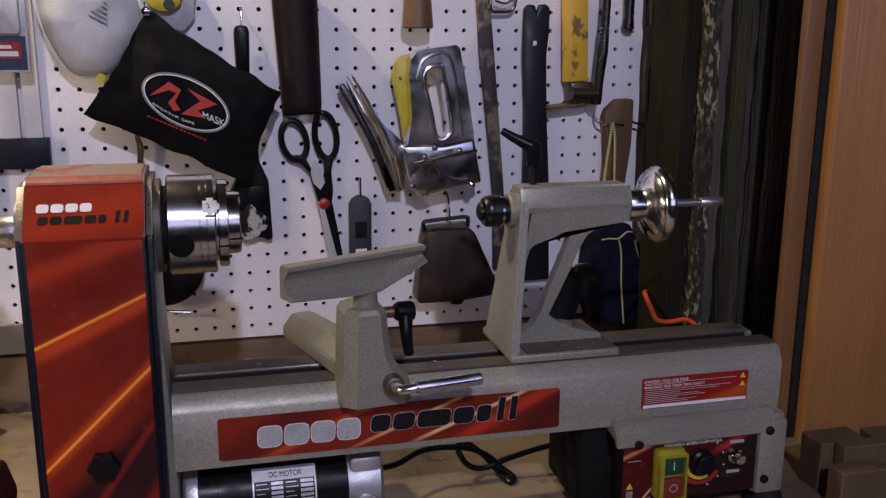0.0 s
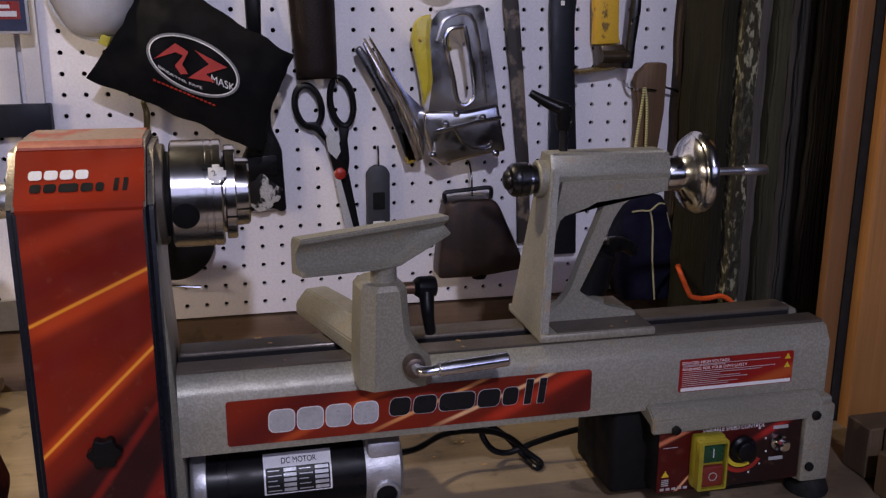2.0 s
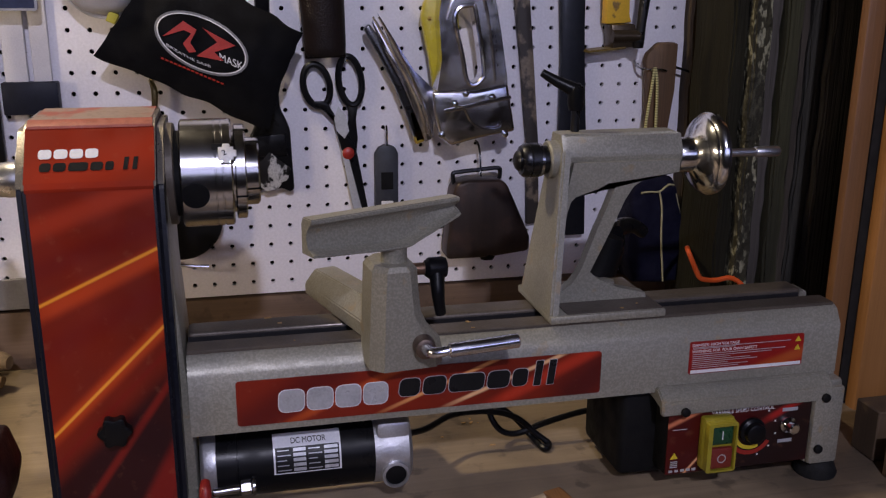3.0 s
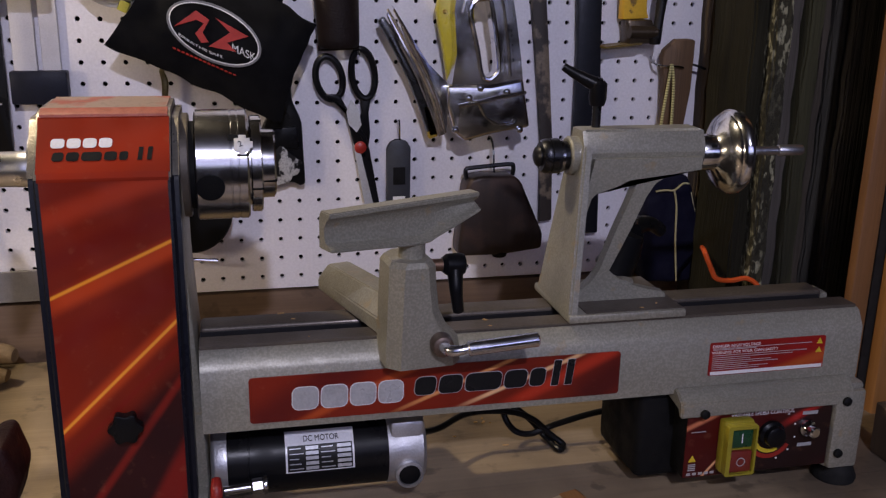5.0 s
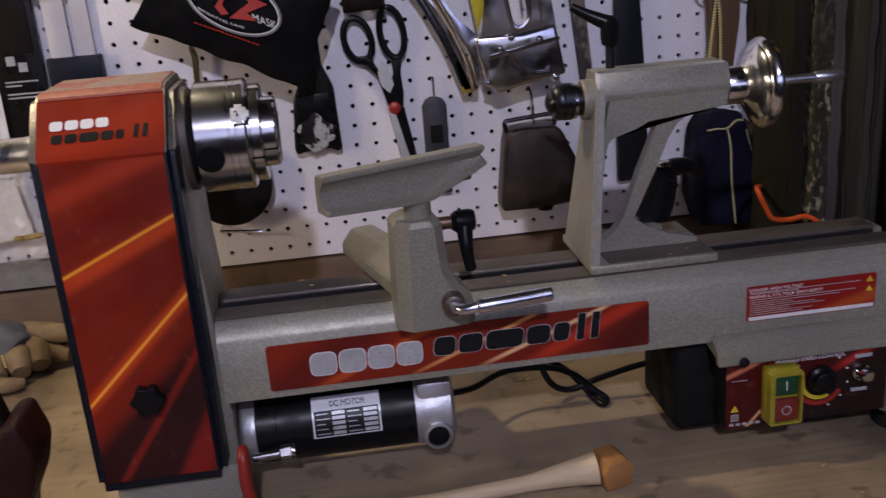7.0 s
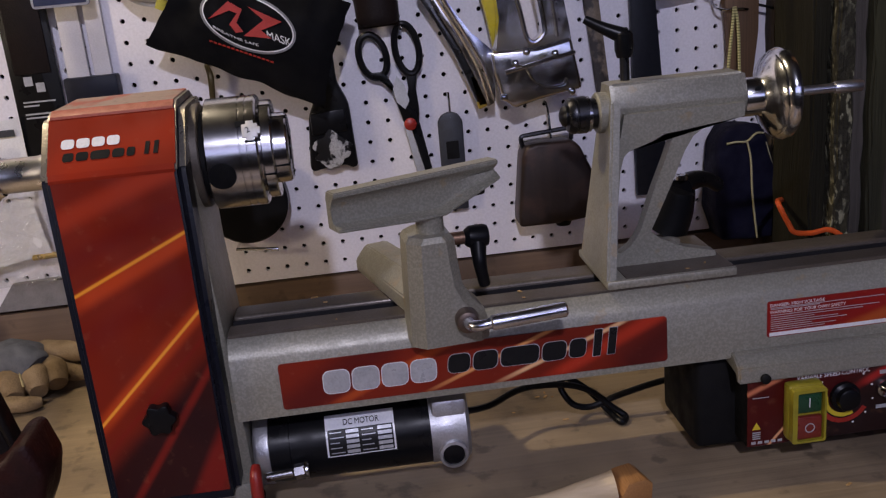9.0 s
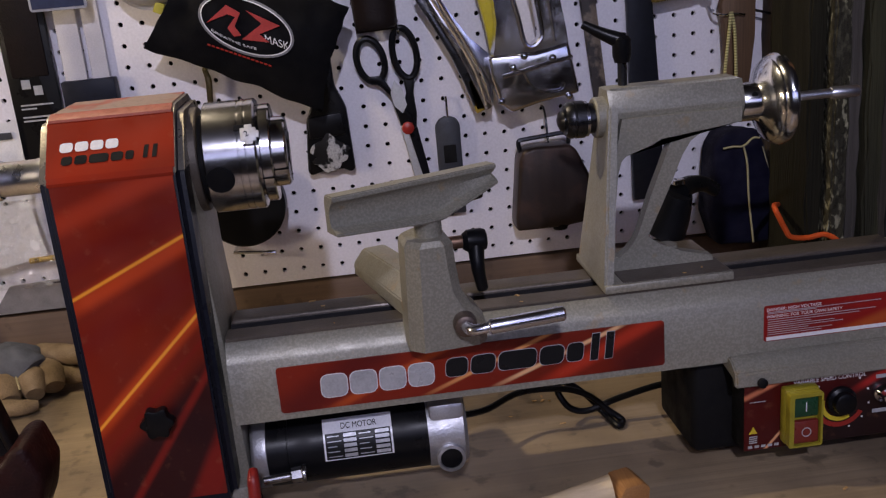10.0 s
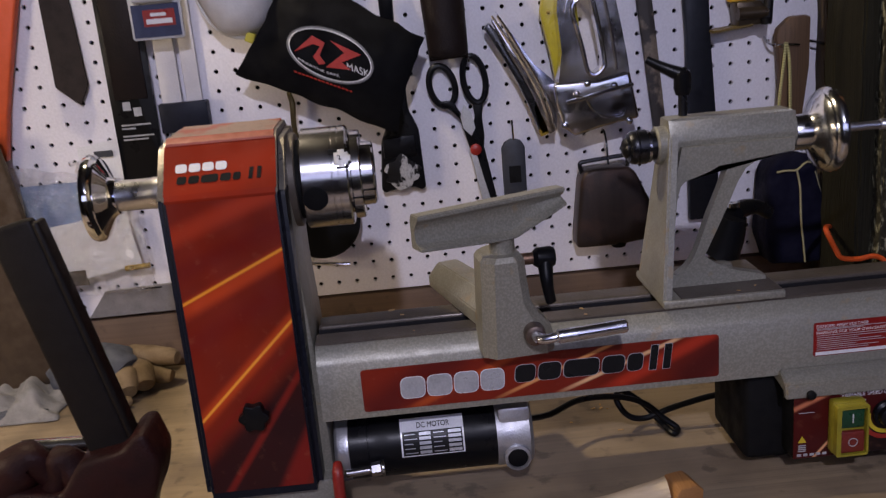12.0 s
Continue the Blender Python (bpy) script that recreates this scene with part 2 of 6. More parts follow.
def ring_slab(outer, inner, y0, y1):
    """A frame between two outlines of equal count in x-z, drawn through from y0 to y1."""
    bm = bmesh.new()
    n = len(outer)
    v = [[bm.verts.new((x, y, z)) for x, z in o] for y in (y0, y1) for o in (outer, inner)]
    for i in range(n):
        j = (i + 1) % n
        bm.faces.new((v[0][i], v[0][j], v[1][j], v[1][i]))
        bm.faces.new((v[2][i], v[3][i], v[3][j], v[2][j]))
        bm.faces.new((v[0][i], v[2][i], v[2][j], v[0][j]))
        bm.faces.new((v[1][i], v[1][j], v[3][j], v[3][i]))
    return bm


def oval(cx, cz, rx, rz, n=28, turn=0.0):
    c, s = math.cos(radians(turn)), math.sin(radians(turn))
    pts = [(rx * math.cos(2 * math.pi * i / n), rz * math.sin(2 * math.pi * i / n)) for i in range(n)]
    return [(cx + c * a - s * b, cz + s * a + c * b) for a, b in pts]


def rounded(x0, x1, z0, z1, r, n=4):
    pts = []
    for cx, cz, a in ((x1 - r, z1 - r, 0), (x0 + r, z1 - r, 90), (x0 + r, z0 + r, 180), (x1 - r, z0 + r, 270)):
        pts += [(cx + r * math.cos(radians(a + 90 * i / n)), cz + r * math.sin(radians(a + 90 * i / n))) for i in range(n + 1)]
    return pts


def lettering(name, words, size, m, material, parent, thick=0.0004, width=None):
    """Words as a mesh of their own; they lie in the local x-y plane of the pose m, begun at its origin."""
    cu = bpy.data.curves.new(name, "FONT")
    cu.body, cu.size, cu.extrude = words, size, thick
    tmp = new("tmp", cu)
    bpy.context.view_layer.update()
    me = bpy.data.meshes.new_from_object(tmp.evaluated_get(bpy.context.evaluated_depsgraph_get()))
    bpy.data.objects.remove(tmp)
    me.materials.clear()
    me.materials.append(material)
    if width:
        xs = [v.co.x for v in me.vertices]
        k = width / (max(xs) - min(xs))
        me.transform(Matrix.Diagonal((k, 1, 1, 1)))
    me.transform(m)
    me.name = name
    ob = new(name, me)
    ob.parent = parent
    return ob


def front(x, y, z, turn=0.0):
    """A pose for writing that faces the camera side (-y)."""
    return Matrix.Translation((x, y, z)) @ pose(0, 0, 0, 90, 0, 0) @ pose(0, 0, 0, 0, 0, turn)


# ---------- the setting ----------
BENCH = 0.905
bench_wood = wood("stained_bench_plywood", (0.40, 0.305, 0.195), (0.27, 0.20, 0.13), "x", 9.0, 0.50, 0.4, (0.075, 0.056, 0.042))
back_wood = wood("brown_backboard_wood", (0.20, 0.13, 0.085), (0.13, 0.08, 0.05), "x", 11.0, 0.65, 0.5, (0.09, 0.06, 0.04))
plaster = worn("dark_shed_wall", (0.07, 0.06, 0.05), 0.85, dark=0.7, scale=4)
peg_white = worn("white_painted_hardboard", (0.78, 0.755, 0.80), 0.42, dark=0.93, scale=5, grain=300, bump=0.04)
# near-black that stands for shade in gaps and behind boards
shade_black = worn("gap_shade_black", (0.02, 0.018, 0.016), 0.9)
pine = wood("orange_varnished_pine", (0.38, 0.175, 0.055), (0.27, 0.115, 0.033), "z", 16.0, 0.38, 0.35)
# darker copy of the pine, with the stile's shade put into its colour
pine_shaded = wood("shaded_pine_stile", (0.25, 0.115, 0.040), (0.17, 0.075, 0.025), "z", 16.0, 0.5, 0.4)

solid("floor", box(-2.2, 2.2, -3.1, 0.3, -0.1, 0.0), plaster, "dark concrete workshop floor", "floor", kind="structure")
solid("ceiling", box(-2.2, 2.2, -3.1, 0.3, 2.5, 2.6), plaster, "plain brown ceiling boards", "ceiling", kind="structure")
# near-black colour gives the shade seen through the peg holes
solid("wall_north", box(-2.2, 2.2, 0.035, 0.3, 0.0, 2.5), shade_black, "wall behind the pegboard, coloured near-black for shade", "wall", kind="structure")
solid("wall_west", box(-2.3, -2.2, -3.1, 0.3, 0.0, 2.5), plaster, "plain brown side wall", "wall", kind="structure")
solid("wall_east", box(2.2, 2.3, -3.1, 0.3, 0.0, 2.5), plaster, "plain brown side wall", "wall", kind="structure")
south = [box(-2.2, -1.25, -3.2, -3.1, 0, 2.5), box(2.05, 2.2, -3.2, -3.1, 0, 2.5), box(-1.25, 2.05, -3.2, -3.1, 0, 1.55), box(-1.25, 2.05, -3.2, -3.1, 2.25, 2.5)]
solid("wall_south", join(*south), plaster, "plain brown wall with a window opening", "wall", kind="structure")

solid("workbench_top", box(-1.3, 0.80, -0.95, 0.012, BENCH - 0.04, BENCH, 0.002), bench_wood, "worn stained plywood workbench top under the lathe", "workbench", kind="structure")
for i, x in enumerate((-1.2, 0.7)):
    solid("bench_leg", box(x - 0.045, x + 0.045, -0.9, -0.8, 0, BENCH - 0.04, 0.003), back_wood, "brown wooden bench leg", "workbench", kind="structure")
solid("backboard", box(-1.3, 0.72, 0.0, 0.034, BENCH, 0.984, 0.002), back_wood, "brown timber strip along the bench under the pegboard", "backboard", kind="structure")


def pegboard():
    pitch, r, n = 0.0254, 0.0031, 8
    x_first, z_first = 0.184 - 39 * pitch, 1.437 - 17 * pitch
    cols, rows = 58, 27
    verts, faces = [], []
    h = pitch / 2
    square = [(h, 0), (h, h), (0, h), (-h, h), (-h, 0), (-h, -h), (0, -h), (h, -h)]
    for i in range(cols):
        for j in range(rows):
            cx, cz, b = x_first + i * pitch, z_first + j * pitch, len(verts)
            verts += [(cx + a, 0, cz + c) for a, c in square]
            for y in (0.0, 0.006):
                verts += [(cx + r * math.cos(2 * math.pi * k / n), y, cz + r * math.sin(2 * math.pi * k / n)) for k in range(n)]
            for k in range(n):
                q = (k + 1) % n
                faces += [(b + k, b + q, b + 8 + q, b + 8 + k), (b + 8 + k, b + 8 + q, b + 16 + q, b + 16 + k)]
    me = bpy.data.meshes.new("pegboard")
    me.from_pydata(verts, [], faces)
    bm = bmesh.new()
    bm.from_mesh(me)
    bmesh.ops.remove_doubles(bm, verts=bm.verts, dist=1e-5)
    bpy.data.meshes.remove(me)
    x0, x1, z0, z1 = x_first - h, x_first + (cols - 0.5) * pitch, z_first - h, z_first + (rows - 0.5) * pitch
    edge = join(bm, box(x0 - 0.004, x0, 0, 0.006, z0, z1), box(x1, x1 + 0.004, 0, 0.006, z0, z1), box(x0, x1, 0, 0.006, z0 - 0.004, z0))
    return solid("pegboard", edge, peg_white, "white perforated hardboard tool wall with rows of holes", "pegboard", kind="structure", smooth=0)


pegboard()


def old_board(x0, x1, y, colour, dark, depth, lichen, bow):
    m = Mat("weathered_board", colour, 0.85)
    m.mix(m.noise(30, 4, (1, 1, 0.06), 0.35, 0.7), dark, strength=0.9)
    m.mix(m.noise(9, 5, (1, 1, 0.35), 0.52, 0.66), tuple(c * 1.8 for c in colour), strength=0.6)
    fine = m.noise(240, 4, (1, 1, 0.03), 0.35, 0.7)
    m.mix(fine, tuple(c * 0.5 for c in dark), strength=0.35)
    if lichen:
        m.mix(m.noise(150, 10, (1, 1, 0.5), 0.52, 0.60), (0.36, 0.34, 0.22), strength=0.9)
        m.mix(m.noise(26, 4, (1, 1, 0.4), 0.46, 0.54), (0.025, 0.022, 0.012), strength=0.85)
        m.bump(m.noise(120, 5), 0.8, 0.003)
    m.bump(fine, 0.6, 0.002)
    bm = bmesh.new()
    n = 24
    rings = []
    for i in range(n + 1):
        z = BENCH + 0.75 * i / n
        a = bow * math.sin(3.1 * i / n + x0 * 40) + 0.0012 * math.sin(i * 1.9 + x0 * 90)
        b = 0.0015 * math.sin(i * 2.3 + x0 * 70)
        rings.append([bm.verts.new(p) for p in ((x0 + a , y, z), (x1 + b , y + 0.001, z), (x1 + b , y + depth, z), (x0 + a , y + depth, z))])
    for p, q in zip(rings, rings[1:]):
        for k in range(4):
            bm.faces.new((p[k], p[(k + 1) % 4], q[(k + 1) % 4], q[k]))
    bm.faces.new(rings[0])
    bm.faces.new(rings[-1])
    bmesh.ops.bevel(bm, geom=[e for e in bm.edges if abs((e.verts[0].co - e.verts[1].co).z) > 0.01], offset=0.003, segments=2, affect="EDGES")
    return solid("old_board", bm, m.m, "dark weathered plank with patchy lichen, standing on its end" if lichen else "dark weathered plank standing on its end against the wall", "plank", "planks standing beside the pegboard")


BOARDS = [
    (0.657, 0.682, -0.030, (0.075, 0.050, 0.026), (0.032, 0.022, 0.012), 0.05, False, 0.001),
    (0.684, 0.704, -0.036, (0.26, 0.155, 0.065), (0.13, 0.075, 0.032), 0.05, False, 0.002),
    (0.640, 0.662, -0.160, (0.020, 0.018, 0.010), (0.008, 0.007, 0.005), 0.10, False, 0.002),
    (0.6640, 0.6870, -0.172, (0.055, 0.048, 0.022), (0.014, 0.012, 0.006), 0.11, True, 0.003),
    (0.6890, 0.7070, -0.160, (0.105, 0.090, 0.076), (0.028, 0.024, 0.020), 0.11, False, 0.002),
    (0.7110, 0.7300, -0.170, (0.050, 0.047, 0.020), (0.014, 0.013, 0.006), 0.11, False, 0.003),
    (0.7315, 0.7440, -0.163, (0.070, 0.055, 0.040), (0.022, 0.018, 0.013), 0.11, False, 0.002),
    (0.7485, 0.7700, -0.160, (0.040, 0.036, 0.028), (0.012, 0.011, 0.009), 0.11, False, 0.002),
    (0.7715, 0.8350, -0.168, (0.120, 0.108, 0.096), (0.036, 0.032, 0.028), 0.11, False, 0.002),
]
for b in BOARDS:
    old_board(*b)

door = thing("pine_door", "orange varnished pine door leaning beside the bench", "door")
part("panel", box(0.7445, 1.5, -0.335, -0.315, 0.0, 1.95, 0.004), pine, door)
part("stile", box(0.7120, 0.7390, -0.312, -0.298, 0.0, 1.95, 0.003), pine_shaded, door)
# added black sheet that paints the shade between stile and panel
part("gap_shade_sheet", box(0.735, 1.5, -0.3145, -0.290, 0.0, 1.95), shade_black, door, "near-black sheet standing for shade behind the stile")

# ---------- the lathe ----------
AX_Y, AX_Z = -0.388, 1.2335
lathe = thing("wood_lathe", "grey hammered-paint benchtop wood lathe with red printed panels", "lathe")


def bed():
    # cross-section in y-z, drawn along x
    sec = [(-0.455, 1.014), (-0.455, 1.069), (-0.452, 1.0735), (-0.4455, 1.0845), (-0.4425, 1.086), (-0.420, 1.086), (-0.420, 1.030), (-0.394, 1.030), (-0.394, 1.084),
           (-0.370, 1.084), (-0.366, 1.082), (-0.362, 1.071), (-0.361, 1.066), (-0.361, 1.014)]
    bm = bmesh.new()
    x0, x1 = -0.012, 0.621
    f = bm.faces.new([bm.verts.new((x0, y, z)) for y, z in sec])
    ext = bmesh.ops.extrude_face_region(bm, geom=[f])
    bmesh.ops.translate(bm, verts=[v for v in ext["geom"] if isinstance(v, bmesh.types.BMVert)], vec=(x1 - x0, 0, 0))
    bmesh.ops.bevel(bm, geom=[e for e in bm.edges if all(abs(v.co.x - x1) < 1e-5 for v in e.verts)], offset=0.003, segments=2, affect="EDGES")
    return bm


part("bed", bed(), grey_paint, lathe)
part("front_way", box(-0.012, 0.617, -0.4430, -0.4190, 1.040, 1.0885, 0.0008, 1), way_iron, lathe, "dark machined iron way")
part("rear_way", box(-0.012, 0.611, -0.3960, -0.3675, 1.031, 1.0880, 0.0035, 3), way_iron, lathe, "dark machined iron way")
# thin dark strip paints the shade inside the bed slot
part("slot_shade_face", box(-0.012, 0.607, -0.3972, -0.3955, 1.032, 1.0840), worn("shade_blue_black_iron", (0.028, 0.027, 0.030), 0.45, 0.4), lathe, "inner face of the slot, coloured dark as shade")


def bed_leg():
    post = box(0.586, 0.621, -0.468, -0.32, 0.925, 1.016, 0.004)
    rear = box(0.42, 0.590, -0.340, -0.325, 0.925, 1.016, 0.003)
    # flange that overhangs the control panel
    fl = bmesh.new()
    sec = [(-0.440, 1.021), (-0.461, 1.020), (-0.473, 1.010), (-0.474, 0.9965), (-0.468, 0.9965), (-0.466, 1.003), (-0.440, 1.008)]
    f = fl.faces.new([fl.verts.new((0.4225, y, z)) for y, z in sec])
    ext = bmesh.ops.extrude_face_region(fl, geom=[f])
    bmesh.ops.translate(fl, verts=[v for v in ext["geom"] if isinstance(v, bmesh.types.BMVert)], vec=(0.185, 0, 0))
    bmesh.ops.bevel(fl, geom=fl.edges[:], offset=0.0015, segments=2, affect="EDGES", clamp_overlap=True)
    strip = box(0.588, 0.6205, -0.4735, -0.464, 0.926, 1.010, 0.003)
    return join(post, rear, fl, strip)


part("end_leg", bed_leg(), grey_paint, lathe)
for x, z in ((0.446, 1.0), (0.598, 1.0), (0.596, 0.944)):
    part("screw", spun([(0, 0.0045), (0.003, 0.0045), (0.004, 0.003), (0.004, 0)], (x, -0.474, z), "y", 12), black_matt, lathe, "black screw head")
for x in (0.612, -0.03):
    part("foot", spun([(0, 0.021), (0.004, 0.022), (0.020, 0.016), (0.0215, 0.014)], (x, -0.452 if x > 0 else -0.40, BENCH), "z", 24), rubber, lathe, "black rubber foot")

# headstock casting and its belt cover
part("headstock", join(box(-0.118, -0.010, -0.452, -0.325, BENCH + 0.001, 0.953, 0.004), slab([(-0.100, 0.945), (-0.100, 1.262), (-0.0185, 1.262), (-0.0175, 1.15), (-0.012, 1.05), (-0.009, 0.945)], -0.435, -0.33, 0.005)), grey_paint, lathe)


def cover_shell():
    sec = [(-0.463, 0.949), (-0.463, 1.236), (-0.460, 1.242), (-0.426, 1.281), (-0.418, 1.285), (-0.350, 1.285), (-0.335, 1.278), (-0.335, 0.949)]
    bm = bmesh.new()
    f = bm.faces.new([bm.verts.new((-0.129, y, z)) for y, z in sec])
    ext = bmesh.ops.extrude_face_region(bm, geom=[f])
    bmesh.ops.translate(bm, verts=[v for v in ext["geom"] if isinstance(v, bmesh.types.BMVert)], vec=(0.110, 0, 0))
    bmesh.ops.bevel(bm, geom=[e for e in bm.edges if all(abs(v.co.x + 0.129) < 1e-5 for v in e.verts) or all(abs(v.co.x + 0.019) < 1e-5 for v in e.verts)],
                    offset=0.006, segments=3, affect="EDGES", clamp_overlap=True)
    return bm


cover = part("belt_cover", cover_shell(), navy_trim, lathe, "blue-black moulded belt cover with a red printed front")
cover_red = red_print("red_cover_print", [
    (-0.20, 0.925, 0.02, 1.145, 0.0030, (0.20, 0.008, 0.006), 0.6, 0.1),
    # printed maroon band and lower red patch, both deepened to carry a shadow
    (-0.150, 0.905, 0.03, 1.078, 0.052, (0.024, 0.003, 0.004), 0.97, 0.60),
    (-0.135, 0.915, 0.01, 1.122, 0.0055, (0.24, 0.014, 0.008), 0.75, 0.1),
    (-0.075, 0.900, 0.01, 1.062, 0.016, (0.22, 0.011, 0.007), 0.85, 0.4),
    (-0.15, 1.090, 0.01, 1.170, 0.016, (0.16, 0.008, 0.006), 0.55, 0.1),
    (-0.15, 1.125, 0.01, 1.1995, 0.012, (0.55, 0.06, 0.012), 0.8, 0.1),
    (-0.165, 1.1245, 0.02, 1.2100, 0.0022, (0.85, 0.33, 0.03), 0.95, 0.2),
    (-0.18, 1.185, 0.03, 1.262, 0.014, (0.46, 0.045, 0.013), 0.6, 0.1),
    (-0.18, 1.150, 0.03, 1.232, 0.013, (0.15, 0.008, 0.006), 0.6, 0.1),
    (-0.15, 1.002, 0.01, 1.157, 0.010, (0.60, 0.07, 0.012), 0.75, 0.1),
    (-0.175, 0.978, 0.03, 1.1765, 0.0021, (0.90, 0.36, 0.04), 0.95, 0.2)])
part("front_print", slab(rounded(-0.1205, -0.0270, 0.957, 1.2395, 0.001), -0.4642, -0.4628), cover_red, cover, "red printed panel with yellow light streaks, its lower print deepened as shade")


def slanted(outline, lift, thick):
    """A plate on the slanted top of the cover: outline in x and distance along the slope."""
    bm = bmesh.new()
    f = bm.faces.new([bm.verts.new((x, s, 0)) for x, s in outline])
    ext = bmesh.ops.extrude_face_region(bm, geom=[f])
    bmesh.ops.translate(bm, verts=[v for v in ext["geom"] if isinstance(v, bmesh.types.BMVert)], vec=(0, 0, thick))
    a = math.atan2(0.039, 0.034)
    return moved(bm, Matrix.Translation((0, -0.460, 1.242)) @ Matrix.Rotation(a, 4, "X") @ Matrix.Translation((0, 0, lift)))


cap_red = red_print("red_cap_print", [(-0.14, 1.24, -0.01, 1.27, 0.02, (0.33, 0.030, 0.010), 0.6, 0.1)], (0.240, 0.020, 0.007))
def cap_shell():
    sec = [(-0.4636, 1.2390), (-0.4605, 1.2428), (-0.4262, 1.2818), (-0.418, 1.2856), (-0.350, 1.2856), (-0.3345, 1.2785), (-0.3345, 1.2390)]
    bm = bmesh.new()
    f = bm.faces.new([bm.verts.new((-0.1297, y, z)) for y, z in sec])
    ext = bmesh.ops.extrude_face_region(bm, geom=[f])
    bmesh.ops.translate(bm, verts=[v for v in ext["geom"] if isinstance(v, bmesh.types.BMVert)], vec=(0.1114, 0, 0))
    bmesh.ops.bevel(bm, geom=[e for e in bm.edges if abs(e.verts[0].co.x - e.verts[1].co.x) < 1e-5 and max(v.co.z for v in e.verts) > 1.24], offset=0.007, segments=4, affect="EDGES", clamp_overlap=True)
    return bm


def dusty_top():
    m = Mat("dusty_grey_over_red", (0.30, 0.21, 0.17), 0.5)
    m.mix(m.noise(28, 3, (1, 0.4, 1), 0.50, 0.60), (0.33, 0.055, 0.03), strength=0.9)
    m.mix(m.noise(160, 5, lo=0.55, hi=0.70), (0.10, 0.07, 0.055), strength=0.6)
    return m.m


part("cap", cap_shell(), worn("worn_grey_metal_edge", (0.34, 0.31, 0.27), 0.32, 0.7, 0.35, 45), cover, "worn grey metal cap edge")
cap_red.node_tree.nodes["Principled BSDF"].inputs["Specular IOR Level"].default_value = 0.12
part("cap_print", slanted(rounded(-0.1225, -0.0250, 0.000, 0.0510, 0.001), 0.0004, 0.0010), cap_red, cover, "red printed label")
bend = bmesh.new()
f = bend.faces.new([bend.verts.new((-0.1215, y, z)) for y, z in ((-0.4648, 1.2372), (-0.4648, 1.2398), (-0.4618, 1.2440), (-0.4588, 1.2430), (-0.4625, 1.2372))])
ext = bmesh.ops.extrude_face_region(bend, geom=[f])
bmesh.ops.translate(bend, verts=[v for v in ext["geom"] if isinstance(v, bmesh.types.BMVert)], vec=(0.0955, 0, 0))
part("bend_print", bend, cap_red, cover, "red printed bend")
bend = bmesh.new()
f = bend.faces.new([bend.verts.new((-0.1215, y, z)) for y, z in ((-0.4282, 1.2812), (-0.4272, 1.2832), (-0.4190, 1.2870), (-0.4165, 1.2870), (-0.4165, 1.2848), (-0.4262, 1.2805))])
ext = bmesh.ops.extrude_face_region(bend, geom=[f])
bmesh.ops.translate(bend, verts=[v for v in ext["geom"] if isinstance(v, bmesh.types.BMVert)], vec=(0.0955, 0, 0))
part("top_bend", bend, worn("scuffed_red_bend", (0.34, 0.07, 0.04), 0.5, dark=0.6, scale=80), cover, "scuffed red bend")
part("cap_top", box(-0.121, -0.027, -0.417, -0.345, 1.2850, 1.2868, 0.0006, 1), dusty_top(), cover, "dusty worn top plate")


def word_blocks(widths, x0, w, h, gap, lean, cut):
    """A brand mark as a row of plain rounded blocks in x-z, leaning a little."""
    out, a = [], x0 - w - gap
    w0 = w
    for k in widths:
        a += w + gap
        w = w0 * k
        pts = rounded(a, a + w, 0, h, min(w, h) * cut, 3)
        out.append([(x + lean * z, z) for x, z in pts])
    return out


def mark(name, outlines, m, material, parent, thick=0.0004, label=""):
    for o in outlines:
        bm = bmesh.new()
        f = bm.faces.new([bm.verts.new((x, z, 0)) for x, z in o])
        ext = bmesh.ops.extrude_face_region(bm, geom=[f])
        bmesh.ops.translate(bm, verts=[v for v in ext["geom"] if isinstance(v, bmesh.types.BMVert)], vec=(0, 0, thick))
        part(name, moved(bm, m), material, parent, label, 0)


def grown(outlines, d):
    """The same blocks, grown by d all round."""
    out = []
    for o in outlines:
        cx, cz = sum(x for x, _ in o) / len(o), sum(z for _, z in o) / len(o)
        hx, hz = max(abs(x - cx) for x, _ in o), max(abs(z - cz) for _, z in o)
        out.append([(cx + (x - cx) * (hx + d) / hx, cz + (z - cz) * (hz + d) / hz) for x, z in o])
    return out


WORD_A, WORD_B, TWO = (1.0, 1.02, 1.0, 0.98), (0.85, 0.95, 1.5, 0.95, 0.65), (1, 1)
SLOPE = Matrix.Translation((0, -0.460, 1.242)) @ Matrix.Rotation(math.atan2(0.039, 0.034), 4, "X") @ Matrix.Translation((0, 0, 0.0015))
mark("brand_mark", word_blocks(WORD_A, -0.1125, 0.0100, 0.0085, 0.0016, 0.05, 0.3), SLOPE @ Matrix.Translation((0, 0.0225, 0)), white_print, cover)
mark("brand_mark", word_blocks(WORD_B, -0.1115, 0.0098, 0.0078, 0.0018, 0.12, 0.3) + word_blocks(TWO, -0.0490, 0.0035, 0.0115, 0.0035, 0.12, 0.1), SLOPE @ Matrix.Translation((0, 0.0110, 0)), black_print, cover)


def star_knob(x, y, z, r):
    pts = [(x + r * (1 + 0.14 * math.cos(6 * a)) * math.cos(a), z + r * (1 + 0.14 * math.cos(6 * a)) * math.sin(a)) for a in (2 * math.pi * i / 36 for i in range(36))]
    return join(slab(pts, y - 0.013, y - 0.003, 0.0015), spun([(0, r * 0.6), (0.006, r * 0.6)], (x, y, z), "y", 20))


part("knob", star_knob(-0.0715, -0.4645, 1.0350, 0.0125), black_plastic, cover, "black star-shaped knob")

# outboard spindle and its chrome handwheel
C = (0, AX_Y, AX_Z)
